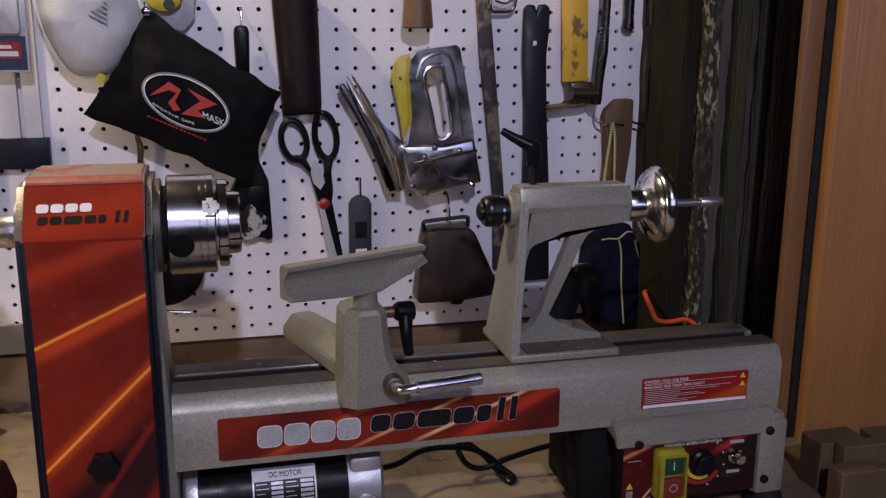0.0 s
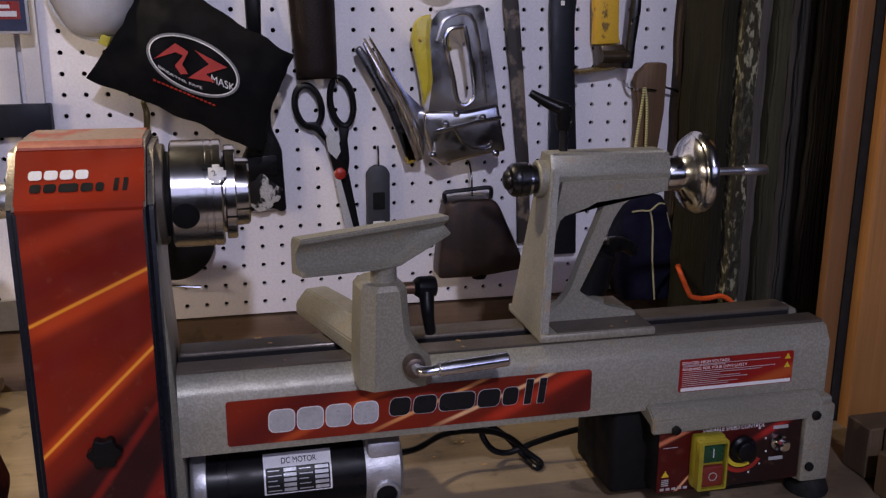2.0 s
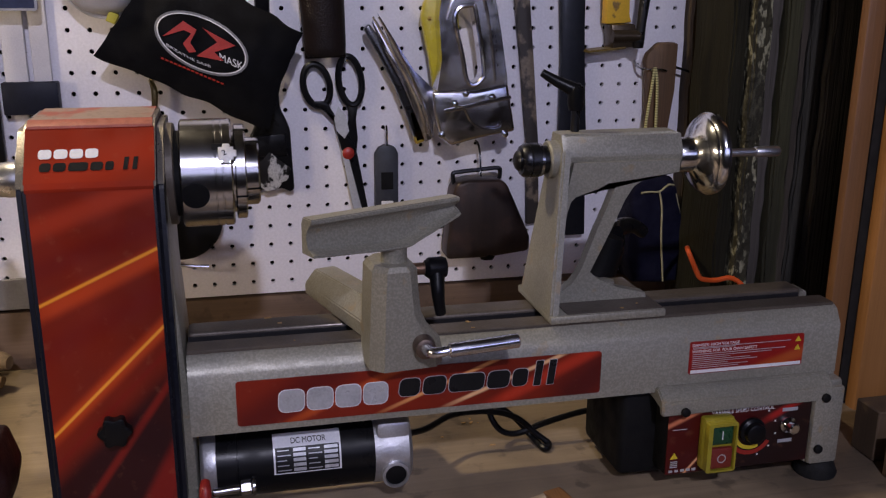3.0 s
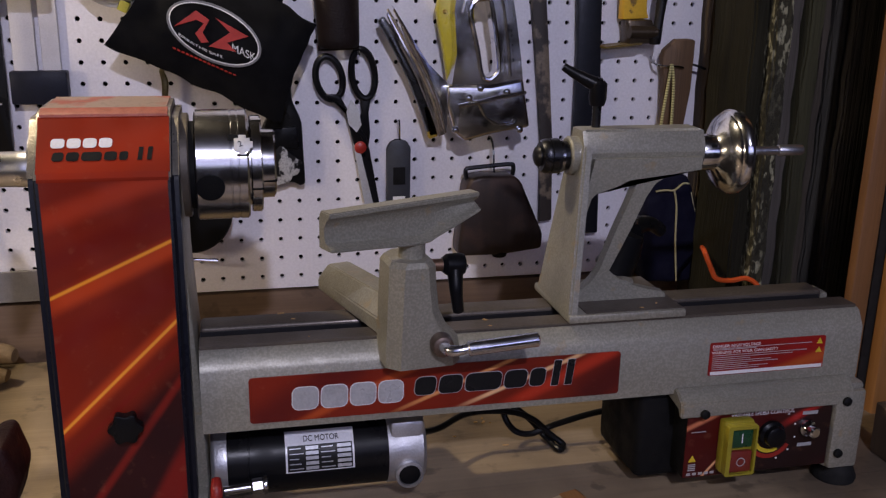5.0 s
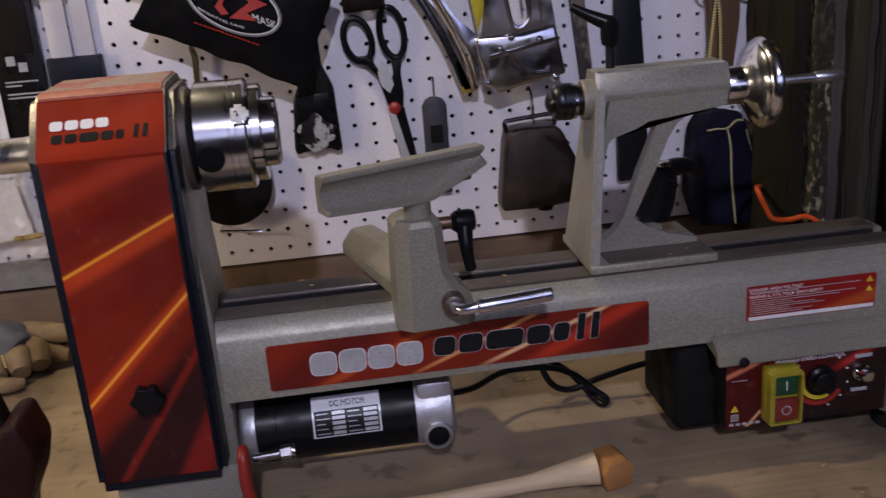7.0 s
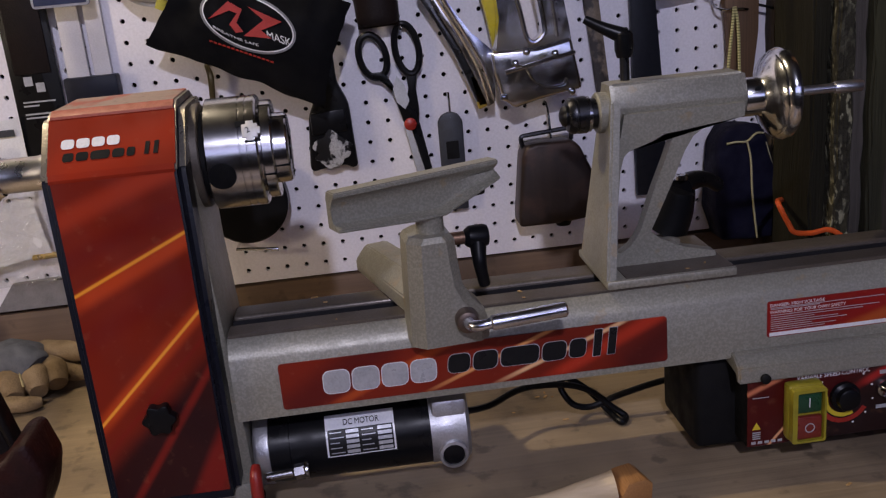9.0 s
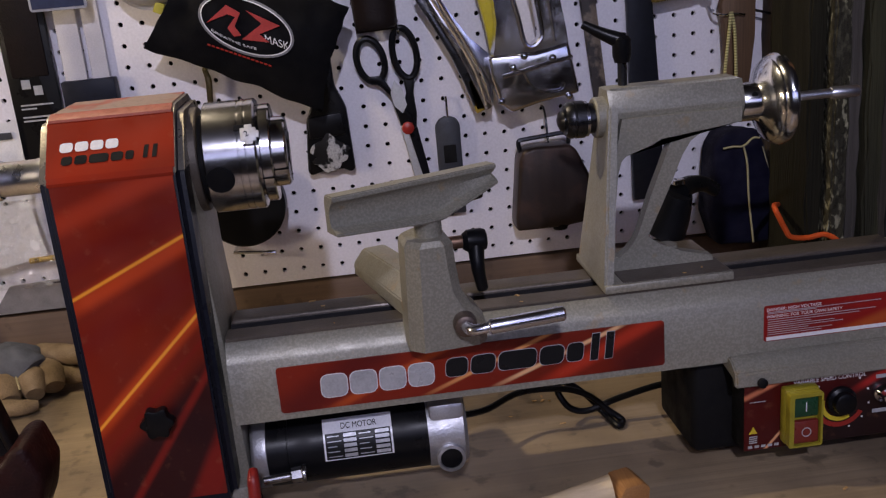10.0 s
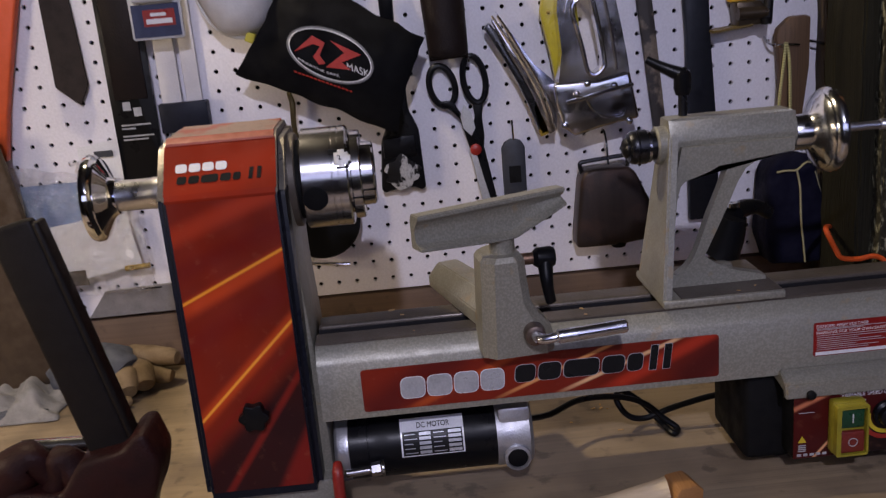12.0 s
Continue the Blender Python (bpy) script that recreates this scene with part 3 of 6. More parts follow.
part("spindle", spun([(-0.20, 0.0145), (-0.150, 0.0145), (-0.149, 0.0150), (-0.138, 0.0150), (-0.137, 0.028), (-0.128, 0.030), (-0.127, 0.012)], C), brushed_steel, lathe)
part("outboard_handwheel", spun([(-0.2065, 0.0), (-0.2065, 0.0375), (-0.2055, 0.0400), (-0.2020, 0.0410), (-0.1985, 0.0400), (-0.1965, 0.0375), (-0.1955, 0.0365), (-0.1945, 0.0362), (-0.1910, 0.0290), (-0.1875, 0.0215), (-0.1850, 0.0180), (-0.1810, 0.0165), (-0.180, 0.011)], C, n=56), chrome, lathe, "polished chrome handwheel")

# chuck
chuck = part("chuck", spun([(-0.0075, 0.0), (-0.0075, 0.0445), (-0.0060, 0.0468), (0.0210, 0.0468), (0.0213, 0.0460), (0.0222, 0.0460), (0.0225, 0.0468), (0.0268, 0.0468), (0.0271, 0.0460), (0.0280, 0.0460), (0.0283, 0.0468),
                            (0.0345, 0.0468), (0.0360, 0.0452), (0.0360, 0.036), (0.0378, 0.036), (0.0378, 0.030)], C, n=72), steel, lathe, "bright turned steel four-jaw chuck")
# black disc paints the shade between flange and chuck
part("gap_shade_disc", spun([(-0.0120, 0.0), (-0.0120, 0.037), (-0.0075, 0.037), (-0.0075, 0.0)], C, n=48), black_matt, chuck, "black disc standing for shade in the gap behind the chuck")
part("flange", spun([(-0.0235, 0.0), (-0.0235, 0.0440), (-0.0130, 0.0440), (-0.0120, 0.0430), (-0.0120, 0.030)], C, n=56), way_iron, chuck, "dark steel spindle flange")
part("jaw_ring", spun([(0.0378, 0.018), (0.0378, 0.0405), (0.0386, 0.0415), (0.0460, 0.0415), (0.0470, 0.0405), (0.0470, 0.0300), (0.0570, 0.0295), (0.0585, 0.0280), (0.0585, 0.012), (0.038, 0.012)], C, n=64), steel, chuck)
for k in range(4):
    a = radians(20 + 90 * k)
    part("jaw_gap", moved(join(box(0.0374, 0.0474, -0.0008, 0.0008, 0.020, 0.0418), box(0.0466, 0.0588, -0.0008, 0.0008, 0.011, 0.0300)), Matrix.Translation(C) @ Matrix.Rotation(a, 4, "X")), black_matt, chuck, "dark slot between jaws")
hole_dir = Matrix.Translation(C) @ Matrix.Rotation(radians(103), 4, "X")
part("key_hole", moved(spun([(0, 0.0115), (0.0008, 0.0115), (0.0010, 0.0105), (0.001, 0.0)], (0.0045, 0, 0.0462), "z", 28), hole_dir), black_matt, chuck, "dark round key hole")
slide_dir = Matrix.Translation(C) @ Matrix.Rotation(radians(60), 4, "X")
part("jaw_slide", moved(join(box(0.0245, 0.0372, -0.0058, 0.0058, 0.0440, 0.0474, 0.0005), box(0.0280, 0.0342, -0.0086, 0.0086, 0.0440, 0.0473, 0.0005), box(0.0340, 0.0395, -0.0030, 0.0030, 0.0440, 0.0473, 0.0005)), slide_dir), white_steel, chuck, "pale steel jaw slide with a number")
part("jaw_slot", moved(join(box(0.0195, 0.0290, 0.0040, 0.0090, 0.0440, 0.0471, 0.0004, 1), box(0.0262, 0.0360, -0.0095, -0.0075, 0.0440, 0.0471, 0.0004, 1)), slide_dir), black_matt, chuck, "dark slot round the jaw slide")
lettering("number", "2", 0.007, slide_dir @ Matrix.Translation((0.0285, -0.0022, 0.0477)) @ Matrix.Rotation(radians(20), 4, "Z"), black_print, chuck, 0.0001)

# tailstock
tail = part("tailstock", box(0.3155, 0.432, -0.447, -0.345, 1.0885, 1.0965, 0.002), grey_paint, lathe)


part("base_top", box(0.3330, 0.4300, -0.4440, -0.3480, 1.0962, 1.0974, 0.0005, 1), way_iron, tail, "dark top of the base")
part("bolt_boss", spun([(0, 0.013), (0.008, 0.011), (0.016, 0.0095), (0.017, 0.007), (0.017, 0)], (0.387, -0.400, 1.0970), "z", 20), grey_paint, tail)


def tail_web():
    # web with a slanted strut and an opening
    outer = [(0.322, 1.094), (0.330, 1.150), (0.338, 1.200), (0.345, 1.234), (0.452, 1.234), (0.452, 1.222), (0.430, 1.2190), (0.417, 1.2165), (0.406, 1.2095), (0.398, 1.197), (0.386, 1.169), (0.366, 1.127), (0.375, 1.119), (0.397, 1.109), (0.425, 1.102), (0.427, 1.094)]
    inner = [(0.335, 1.1105), (0.3365, 1.150), (0.340, 1.185), (0.3435, 1.197), (0.348, 1.2015), (0.370, 1.2085), (0.380, 1.2135), (0.3855, 1.2135), (0.387, 1.209), (0.380, 1.190), (0.370, 1.166), (0.3575, 1.131), (0.353, 1.123), (0.347, 1.1155), (0.342, 1.112), (0.338, 1.1095)]
    bm = ring_slab(outer, inner, -0.413, -0.401)
    bmesh.ops.bevel(bm, geom=[e for e in bm.edges if len(e.link_faces) == 2 and e.calc_face_angle() > 0.6], offset=0.0014, segments=2, affect="EDGES", clamp_overlap=True)
    return bm


part("web", tail_web(), grey_paint, tail)


def tail_column():
    bm = bmesh.new()
    a = [bm.verts.new(p) for p in ((0.3150, -0.447, 1.089), (0.3150, -0.352, 1.089), (0.3350, -0.368, 1.236), (0.3350, -0.410, 1.246))]
    b = [bm.verts.new((v.co.x + 0.0085, v.co.y, v.co.z)) for v in a]
    bm.faces.new(a)
    bm.faces.new(b[::-1])
    for i in range(4):
        j = (i + 1) % 4
        bm.faces.new((a[i], b[i], b[j], a[j]))
    bmesh.ops.bevel(bm, geom=bm.edges[:], offset=0.002, segments=2, affect="EDGES", clamp_overlap=True)
    return bm


part("column", tail_column(), grey_paint, tail)


def barrel():
    w, h = 0.0205, 0.0235
    sec = [(-w, 0.000), (-w, 0.006), (-0.013, h), (0.013, h), (w, 0.006), (w, 0.000), (0.012, -0.017), (-0.012, -0.017)]
    bm = bmesh.new()
    rings = [[bm.verts.new((x, AX_Y + y * k, AX_Z + 0.002 + z * k)) for y, z in sec] for x, k in ((0.336, 0.96), (0.340, 1.0), (0.452, 1.0), (0.4575, 0.9))]
    for p, q in zip(rings, rings[1:]):
        for i in range(8):
            bm.faces.new((p[i], p[(i + 1) % 8], q[(i + 1) % 8], q[i]))
    bm.faces.new(rings[0][::-1])
    bm.faces.new(rings[-1])
    bmesh.ops.bevel(bm, geom=[e for e in bm.edges if abs(e.verts[0].co.x - e.verts[1].co.x) > 0.05], offset=0.002, segments=2, affect="EDGES")
    return bm


part("barrel", barrel(), grey_paint, tail)
part("collar", spun([(0.326, 0.0), (0.326, 0.0165), (0.3275, 0.018), (0.340, 0.018), (0.340, 0.0)], C), grey_paint, tail)
part("live_centre", spun([(0.2935, 0.0), (0.2942, 0.004), (0.2960, 0.0080), (0.2985, 0.0100), (0.2990, 0.0082), (0.3002, 0.0082), (0.3006, 0.0135), (0.3035, 0.0158), (0.3070, 0.0163), (0.3074, 0.0156), (0.3086, 0.0156), (0.3090, 0.0164), (0.3170, 0.0164), (0.3174, 0.0150), (0.3205, 0.0150), (0.3210, 0.0135), (0.326, 0.0135)], C, n=48), dark_steel, tail, "black steel revolving centre")
part("bearing_ring", spun([(0.3178, 0.0140), (0.3178, 0.0155), (0.3204, 0.0155), (0.3204, 0.0140)], C, n=48), steel, tail, "bright steel ring")
wheel = part("handwheel", spun([(0.4580, 0.0), (0.4580, 0.0165), (0.459, 0.0172), (0.4735, 0.0172), (0.4752, 0.0185), (0.4800, 0.0275), (0.4845, 0.0355), (0.4862, 0.0368), (0.4872, 0.0368), (0.4885, 0.0385), (0.4915, 0.0405), (0.4945, 0.0412), (0.4975, 0.0405), (0.4985, 0.0385), (0.4985, 0.006), (0.506, 0.006), (0.507, 0.0)], C, n=64), polished_alu, tail, "polished chrome bell-shaped handwheel")
part("set_screw", spun([(0, 0.0028), (0.0006, 0.0028), (0.0006, 0)], (0.468, AX_Y - 0.0150, AX_Z + 0.0085), "y", 12), black_matt, wheel)
part("ejector_rod", join(spun([(0.498, 0.0042), (0.5455, 0.0042)], C, n=16), spun([(0.5455, 0.0048), (0.5465, 0.0055), (0.5705, 0.0055), (0.572, 0.0045)], C, n=16)), brushed_steel, wheel)


q = part("quill_lock", join(tube([(0.356, -0.384, 1.297), (0.347, -0.382, 1.301), (0.335, -0.379, 1.307), (0.323, -0.376, 1.314)], [0.0076, 0.0064, 0.0050, 0.0036], 12, 5), spun([(0, 0.0065), (0.006, 0.0082), (0.020, 0.0082), (0.023, 0.006)], (0.355, -0.384, 1.279), "z", 18)), black_plastic, tail, "black ratchet lever")
part("stud", spun([(0, 0.0042), (0.046, 0.0042), (0.047, 0.003)], (0.355, -0.384, 1.2575), "z", 14), dark_steel, q)
q = part("clamp_lever", join(tube([(0.424, -0.330, 1.140), (0.420, -0.325, 1.120), (0.412, -0.320, 1.098)], [0.014, 0.018, 0.022], 14), tube([(0.424, -0.330, 1.141), (0.440, -0.312, 1.142), (0.462, -0.296, 1.138), (0.478, -0.290, 1.128)], [0.011, 0.010, 0.008, 0.007], 12)), black_plastic, tail, "black bed-clamp lever")
part("bolt_head", spun([(0, 0.0065), (0.004, 0.0065), (0.005, 0.005)], (0.4240, -0.331, 1.1500), "z", 14), chrome, q)

# tool rest on its sliding base


def post():
    """An eight-sided post that flares towards its foot on the lever side."""
    bm = bmesh.new()
    rings = []
    for z, x0, x1 in ((0.0, -0.0225, 0.0430), (0.012, -0.0222, 0.0435), (0.025, -0.0218, 0.0405), (0.036, -0.0212, 0.0300), (0.050, -0.0208, 0.0235), (0.070, -0.0200, 0.0212), (0.0890, -0.0192, 0.0200), (0.0935, -0.0165, 0.0172)):
        h = 0.026 if z < 0.09 else 0.0235
        c = 0.0105
        sec = [(x0, -h + c), (x0 + c, -h), (x1 - c * 0.8, -h), (x1, -h + c * 0.8), (x1, h - c), (x1 - c, h), (x0 + c, h), (x0, h - c)]
        rings.append([bm.verts.new((x, y, z)) for x, y in sec])
    for p, q in zip(rings, rings[1:]):
        for k in range(8):
            bm.faces.new((p[k], p[(k + 1) % 8], q[(k + 1) % 8], q[k]))
    bm.faces.new(rings[0][::-1])
    bm.faces.new(rings[-1])
    bmesh.ops.bevel(bm, geom=[e for e in bm.edges if len(e.link_faces) == 2 and e.calc_face_angle() > 0.5], offset=0.0014, segments=2, affect="EDGES", clamp_overlap=True)
    return moved(bm, Matrix.Translation((0.1625, -0.456, 1.071)) @ Matrix.Rotation(radians(6), 4, "Z"))


banjo = part("tool_rest_base", post(), grey_paint, lathe, smooth=25)


def arm():
    # six-sided bar, a little taller towards the post
    sec = [(-0.0225, 0), (-0.0225, 0.0115), (-0.0110, 0.0248), (0.0105, 0.0248), (0.0225, 0.0115), (0.0225, 0)]
    bm = bmesh.new()
    rings = [[bm.verts.new((a * k, y, z * h)) for a, z in sec] for y, k, h in ((0.0, 1.0, 1.3), (0.150, 1.0, 1.0), (0.154, 0.88, 0.93))]
    for p, r in zip(rings, rings[1:]):
        for i in range(6):
            bm.faces.new((p[i], p[(i + 1) % 6], r[(i + 1) % 6], r[i]))
    bm.faces.new(rings[0])
    bm.faces.new(rings[-1])
    bmesh.ops.bevel(bm, geom=bm.edges[:], offset=0.0012, segments=2, affect="EDGES", clamp_overlap=True)
    return moved(bm, Matrix.Translation((0.165, -0.447, 1.0892)) @ Matrix.Rotation(radians(16.3), 4, "Z"))


part("arm", arm(), grey_paint, banjo)
part("pivot", spun([(0, 0.0098), (0.004, 0.0100), (0.012, 0.0090), (0.013, 0.0075)], (0.1880, -0.4800, 1.0935), "y", 20), worn("brown_pivot_steel", (0.16, 0.12, 0.10), 0.4, 0.8), banjo)
part("cam_lever", join(tube([(0.1880, -0.493, 1.0945), (0.1910, -0.503, 1.0950), (0.1990, -0.507, 1.0965), (0.2085, -0.507, 1.0980)], [0.0055, 0.005, 0.0042, 0.0042], 14), rod((0.204, -0.507, 1.0972), (0.2660, -0.507, 1.1015), 0.0062, 18)), lever_chrome, banjo, "polished chrome lever")
part("rest_lock", join(spun([(-0.006, 0.0065), (-0.002, 0.0095), (0.010, 0.0098), (0.0135, 0.0085), (0.0145, 0.006)], (0.2005, -0.452, 1.1535), "x", 18), tube([(0.2055, -0.453, 1.152), (0.2045, -0.462, 1.137), (0.2055, -0.463, 1.125), (0.2075, -0.461, 1.114)], [0.0075, 0.0060, 0.0052, 0.0050], 12)), black_plastic, banjo, "black ratchet clamp lever")
part("lock_stud", rod((0.182, -0.452, 1.1535), (0.196, -0.452, 1.1535), 0.0055), worn("brown_steel", (0.20, 0.12, 0.08), 0.4, 0.8), banjo)
REST = Matrix.Translation((0.1665, -0.458, 1.160)) @ Matrix.Rotation(radians(23.5), 4, "Z")
rest = part("tool_rest", moved(spun([(0, 0.0115), (0.016, 0.0115), (0.0195, 0.0125)], (0, 0, 0), "z", 24), REST), grey_paint, banjo)


def rest_blade():
    # cross-section changes along the blade: deep to one side, tapering away on the other
    bm = bmesh.new()
    rings = []
    for s, drop in ((-0.085, 0.031), (-0.045, 0.034), (-0.013, 0.0365), (0.0, 0.0370), (0.010, 0.0365), (0.017, 0.0335), (0.042, 0.0245), (0.063, 0.0165)):
        top, low = 0.0545, 0.0545 - drop
        mid = (top + low) / 2
        sec = [(-0.0110, top), (-0.0115, top - 0.0035), (-0.0075, top - 0.0062), (-0.0030, top - 0.0105), (-0.0010, mid), (-0.0030, low + 0.0060), (-0.0080, low + 0.0036), (-0.0135, low + 0.0024), (-0.0135, low), (0.006, low), (0.006, top - 0.006), (0.0035, top)]
        rings.append([bm.verts.new((s, y, z)) for y, z in sec])
    n = len(rings[0])
    for p, r in zip(rings, rings[1:]):
        for i in range(n):
            bm.faces.new((p[i], p[(i + 1) % n], r[(i + 1) % n], r[i]))
    bm.faces.new(rings[0][::-1])
    bm.faces.new(rings[-1])
    bmesh.ops.bevel(bm, geom=bm.edges[:], offset=0.0009, segments=2, affect="EDGES", clamp_overlap=True)
    return moved(bm, REST)


part("blade", rest_blade(), grey_paint, rest)
part("rear_rib", moved(box(0.012, 0.060, 0.006, 0.017, 0.022, 0.034, 0.003), REST), black_plastic, rest)

# motor
MY, MZ = -0.404, 0.9615
M = (0, MY, MZ)
motor = part("motor", spun([(-0.002, 0.0), (-0.002, 0.0325), (-0.001, 0.034), (0.0245, 0.034), (0.0248, 0.0332), (0.0258, 0.0332), (0.026, 0.034), (0.1525, 0.034), (0.1525, 0.0)], M, n=48), black_plastic, lathe, "black cylindrical motor with a white rating plate")
part("end_ring", spun([(-0.0080, 0.0), (-0.0080, 0.030), (-0.006, 0.0335), (-0.004, 0.0345), (0.0060, 0.0345), (0.0065, 0.034), (0.0065, 0.0)], M, n=48), cast_alu, motor, "white-grey end ring")
part("end_bell", join(spun([(0.1515, 0.0), (0.1515, 0.0350), (0.184, 0.0350), (0.1875, 0.0315), (0.188, 0.0)], M, n=48), box(0.1535, 0.186, MY - 0.028, MY + 0.028, MZ, MZ + 0.036, 0.004)), cast_alu, motor, "cast aluminium end bell")
part("brush_cap", join(spun([(0, 0.0135), (0.005, 0.013), (0.0055, 0.0105), (0.003, 0.010), (0.003, 0)], (0.1700, MY - 0.0335, MZ - 0.0135), "y", 24)), cast_alu, motor)
part("brush_screw", spun([(0, 0.0098), (0.0040, 0.0098), (0.0045, 0.008), (0.0045, 0)], (0.1700, MY - 0.0335, MZ - 0.0135), "y", 24), black_plastic, motor, "black brush screw")


def wrapped(x0, x1, a0, a1, r, thick, n=10):
    """A plate wrapped round the motor between two angles from the front, upwards."""
    bm = bmesh.new()
    grid = []
    for i in range(n + 1):
        a = radians(a0 + (a1 - a0) * i / n)
        grid.append([bm.verts.new((x, MY - k * math.cos(a), MZ + k * math.sin(a))) for k in (r, r + thick) for x in (x0, x1)])
    for p, q in zip(grid, grid[1:]):
        for a, b in ((0, 1), (1, 3), (3, 2), (2, 0)):
            bm.faces.new((p[a], p[b], q[b], q[a]))
    bm.faces.new(grid[0][::-1])
    bm.faces.new(grid[-1])
    return bm


plate = part("rating_plate", wrapped(0.0575, 0.1195, -3, 62, 0.0341, 0.0004), gloss_white, motor, "white rating plate with black print")
part("print_block", wrapped(0.0592, 0.1178, -1, 38, 0.0346, 0.0003), black_print, plate)
for x0, x1 in ((0.0755, 0.0870), (0.1040, 0.1165)):
    for a in (1, 8.5, 16, 23.5, 31):
        part("print_cell", wrapped(x0, x1, a, a + 5.0, 0.0350, 0.0002, 2), silver_print, plate)
for x0, x1 in ((0.0610, 0.0735), (0.0895, 0.1020)):
    for k, a in enumerate((1, 8.5, 16, 23.5, 31)):
        part("print_line", wrapped(x0, x1 - 0.002 * (k % 3), a + 1.6, a + 3.0, 0.0350, 0.0002, 2), silver_print, plate)
a = radians(48)
lettering("plate_title", "DC MOTOR", 0.0080, Matrix.Translation((0.0735, MY - 0.0352 * math.cos(a), MZ + 0.0352 * math.sin(a))) @ Matrix.Rotation(radians(90 - 48), 4, "X") @ Matrix.Translation((0, -0.003, 0)), black_print, plate, 0.0002, 0.032)
part("belt_tension_lever", tube([(-0.003, -0.462, 0.974), (-0.003, -0.470, 0.968), (-0.003, -0.474, 0.945), (0.000, -0.475, 0.922), (0.002, -0.475, 0.9095)], [0.004, 0.0052, 0.0055, 0.0055, 0.004], 12), red_plastic, lathe, "red-sleeved belt tension lever")
part("tension_rod", join(rod((0.002, -0.446, 0.953), (0.036, -0.446, 0.955), 0.0042), rod((0.026, -0.447, 0.955), (0.038, -0.447, 0.956), 0.0068, 6), rod((0.037, -0.447, 0.956), (0.0405, -0.447, 0.956), 0.0085, 18)), steel, lathe, "dull bolt and nut")

# printed bed label
bed_red = red_print("red_bed_print", [
    (0.01, 1.00, 0.13, 1.08, 0.028, (0.09, 0.006, 0.006), 0.8, 0.1),
    (0.31, 1.00, 0.41, 1.08, 0.034, (0.05, 0.005, 0.006), 0.8, 0.1),
    (0.05, 1.01, 0.20, 1.075, 0.006, (0.60, 0.10, 0.02), 0.6, 0.1),
    (0.145, 1.018, 0.30, 1.078, 0.0028, (0.80, 0.35, 0.12), 0.9, 0.2),
    (0.205, 1.018, 0.335, 1.066, 0.0030, (0.85, 0.50, 0.25), 0.95, 0.2),
    (0.24, 1.01, 0.37, 1.07, 0.010, (0.55, 0.04, 0.015), 0.7, 0.1)])
label_plate = part("bed_label", slab(rounded(0.0275, 0.3645, 1.0205, 1.0625, 0.003), -0.4562, -0.4546), bed_red, lathe, "long red printed label with silver and black marks")
word_a, word_b = word_blocks(WORD_A, 0.0635, 0.0220, 0.0205, 0.0028, 0.03, 0.28), word_blocks(WORD_B, 0.1700, 0.0222, 0.0170, 0.0030, 0.12, 0.30)
word_b += [[(x, z - 0.001) for x, z in o] for o in word_blocks(TWO, 0.2975, 0.0068, 0.0245, 0.0062, 0.12, 0.1)]
mark("mark_edge", grown(word_a, 0.0007), front(0, -0.4562, 1.0305), white_print, label_plate)
mark("brand_mark", word_a, front(0, -0.4564, 1.0305), silver_print, label_plate)
mark("mark_edge", grown(word_b, 0.0006), front(0, -0.4562, 1.0350), silver_print, label_plate, 0.0002)
mark("brand_mark", word_b, front(0, -0.4564, 1.0350), black_print, label_plate)

# warning label
warn_red = red_print("red_warning_print", [(0.50, 1.02, 0.60, 1.05, 0.010, (0.45, 0.10, 0.02), 0.7, 0.1)], (0.30, 0.013, 0.011))
warn = part("warning_label", slab(rounded(0.4555, 0.5785, 1.0300, 1.0635, 0.002), -0.4560, -0.4546), warn_red, lathe, "red safety label with small white writing")
lettering("warning_words", "DANGER: HIGH VOLTAGE", 0.0042, front(0.4575, -0.4561, 1.0585), white_print, warn, 0.0001, 0.050)
lettering("warning_words", "WARNING: FOR YOUR OWN SAFETY", 0.0042, front(0.4575, -0.4561, 1.0520), white_print, warn, 0.0001, 0.070)
part("small_print", join(*[box(0.4585, 0.4585 + w, -0.4564, -0.4558, z, z + 0.00055) for w, z in ((0.105, 1.0572), (0.045, 1.0560), (0.10, 1.0503), (0.085, 1.0481), (0.040, 1.0461), (0.062, 1.0441), (0.070, 1.0421), (0.038, 1.0401), (0.060, 1.0381), (0.050, 1.0361))]), silver_print, warn)
part("white_strip", box(0.4575, 0.5770, -0.4564, -0.4558, 1.0308, 1.0342), white_print, warn)


def triangle(x, z, s, y):
    return slab([(x - s, z), (x + s, z), (x, z + 1.7 * s)], y - 0.0004, y)


for z in (1.0555, 1.0465):
    part("warning_sign", triangle(0.5720, z, 0.0034, -0.4560), yellow_plastic, warn)

# control panel
panel_red = red_print("red_black_panel_print", [
    (0.46, 0.90, 0.62, 0.985, 0.060, (0.014, 0.006, 0.006), 0.97, 0.3),
    (0.42, 0.92, 0.52, 0.99, 0.014, (0.06, 0.005, 0.005), 0.9, 0.2),
    (0.415, 0.975, 0.475, 1.0, 0.004, (0.75, 0.25, 0.12), 0.7, 0.1),
    (0.430, 0.905, 0.480, 0.96, 0.0020, (0.80, 0.40, 0.2), 0.9, 0.2),
    (0.530, 0.975, 0.60, 1.01, 0.006, (0.45, 0.02, 0.015), 0.8, 0.1)], (0.085, 0.005, 0.005))
ctrl = part("control_panel", box(0.4330, 0.5880, -0.4680, -0.4665, 0.930, 0.9975, 0.0004, 1), panel_red, lathe, "red and black printed speed control panel")
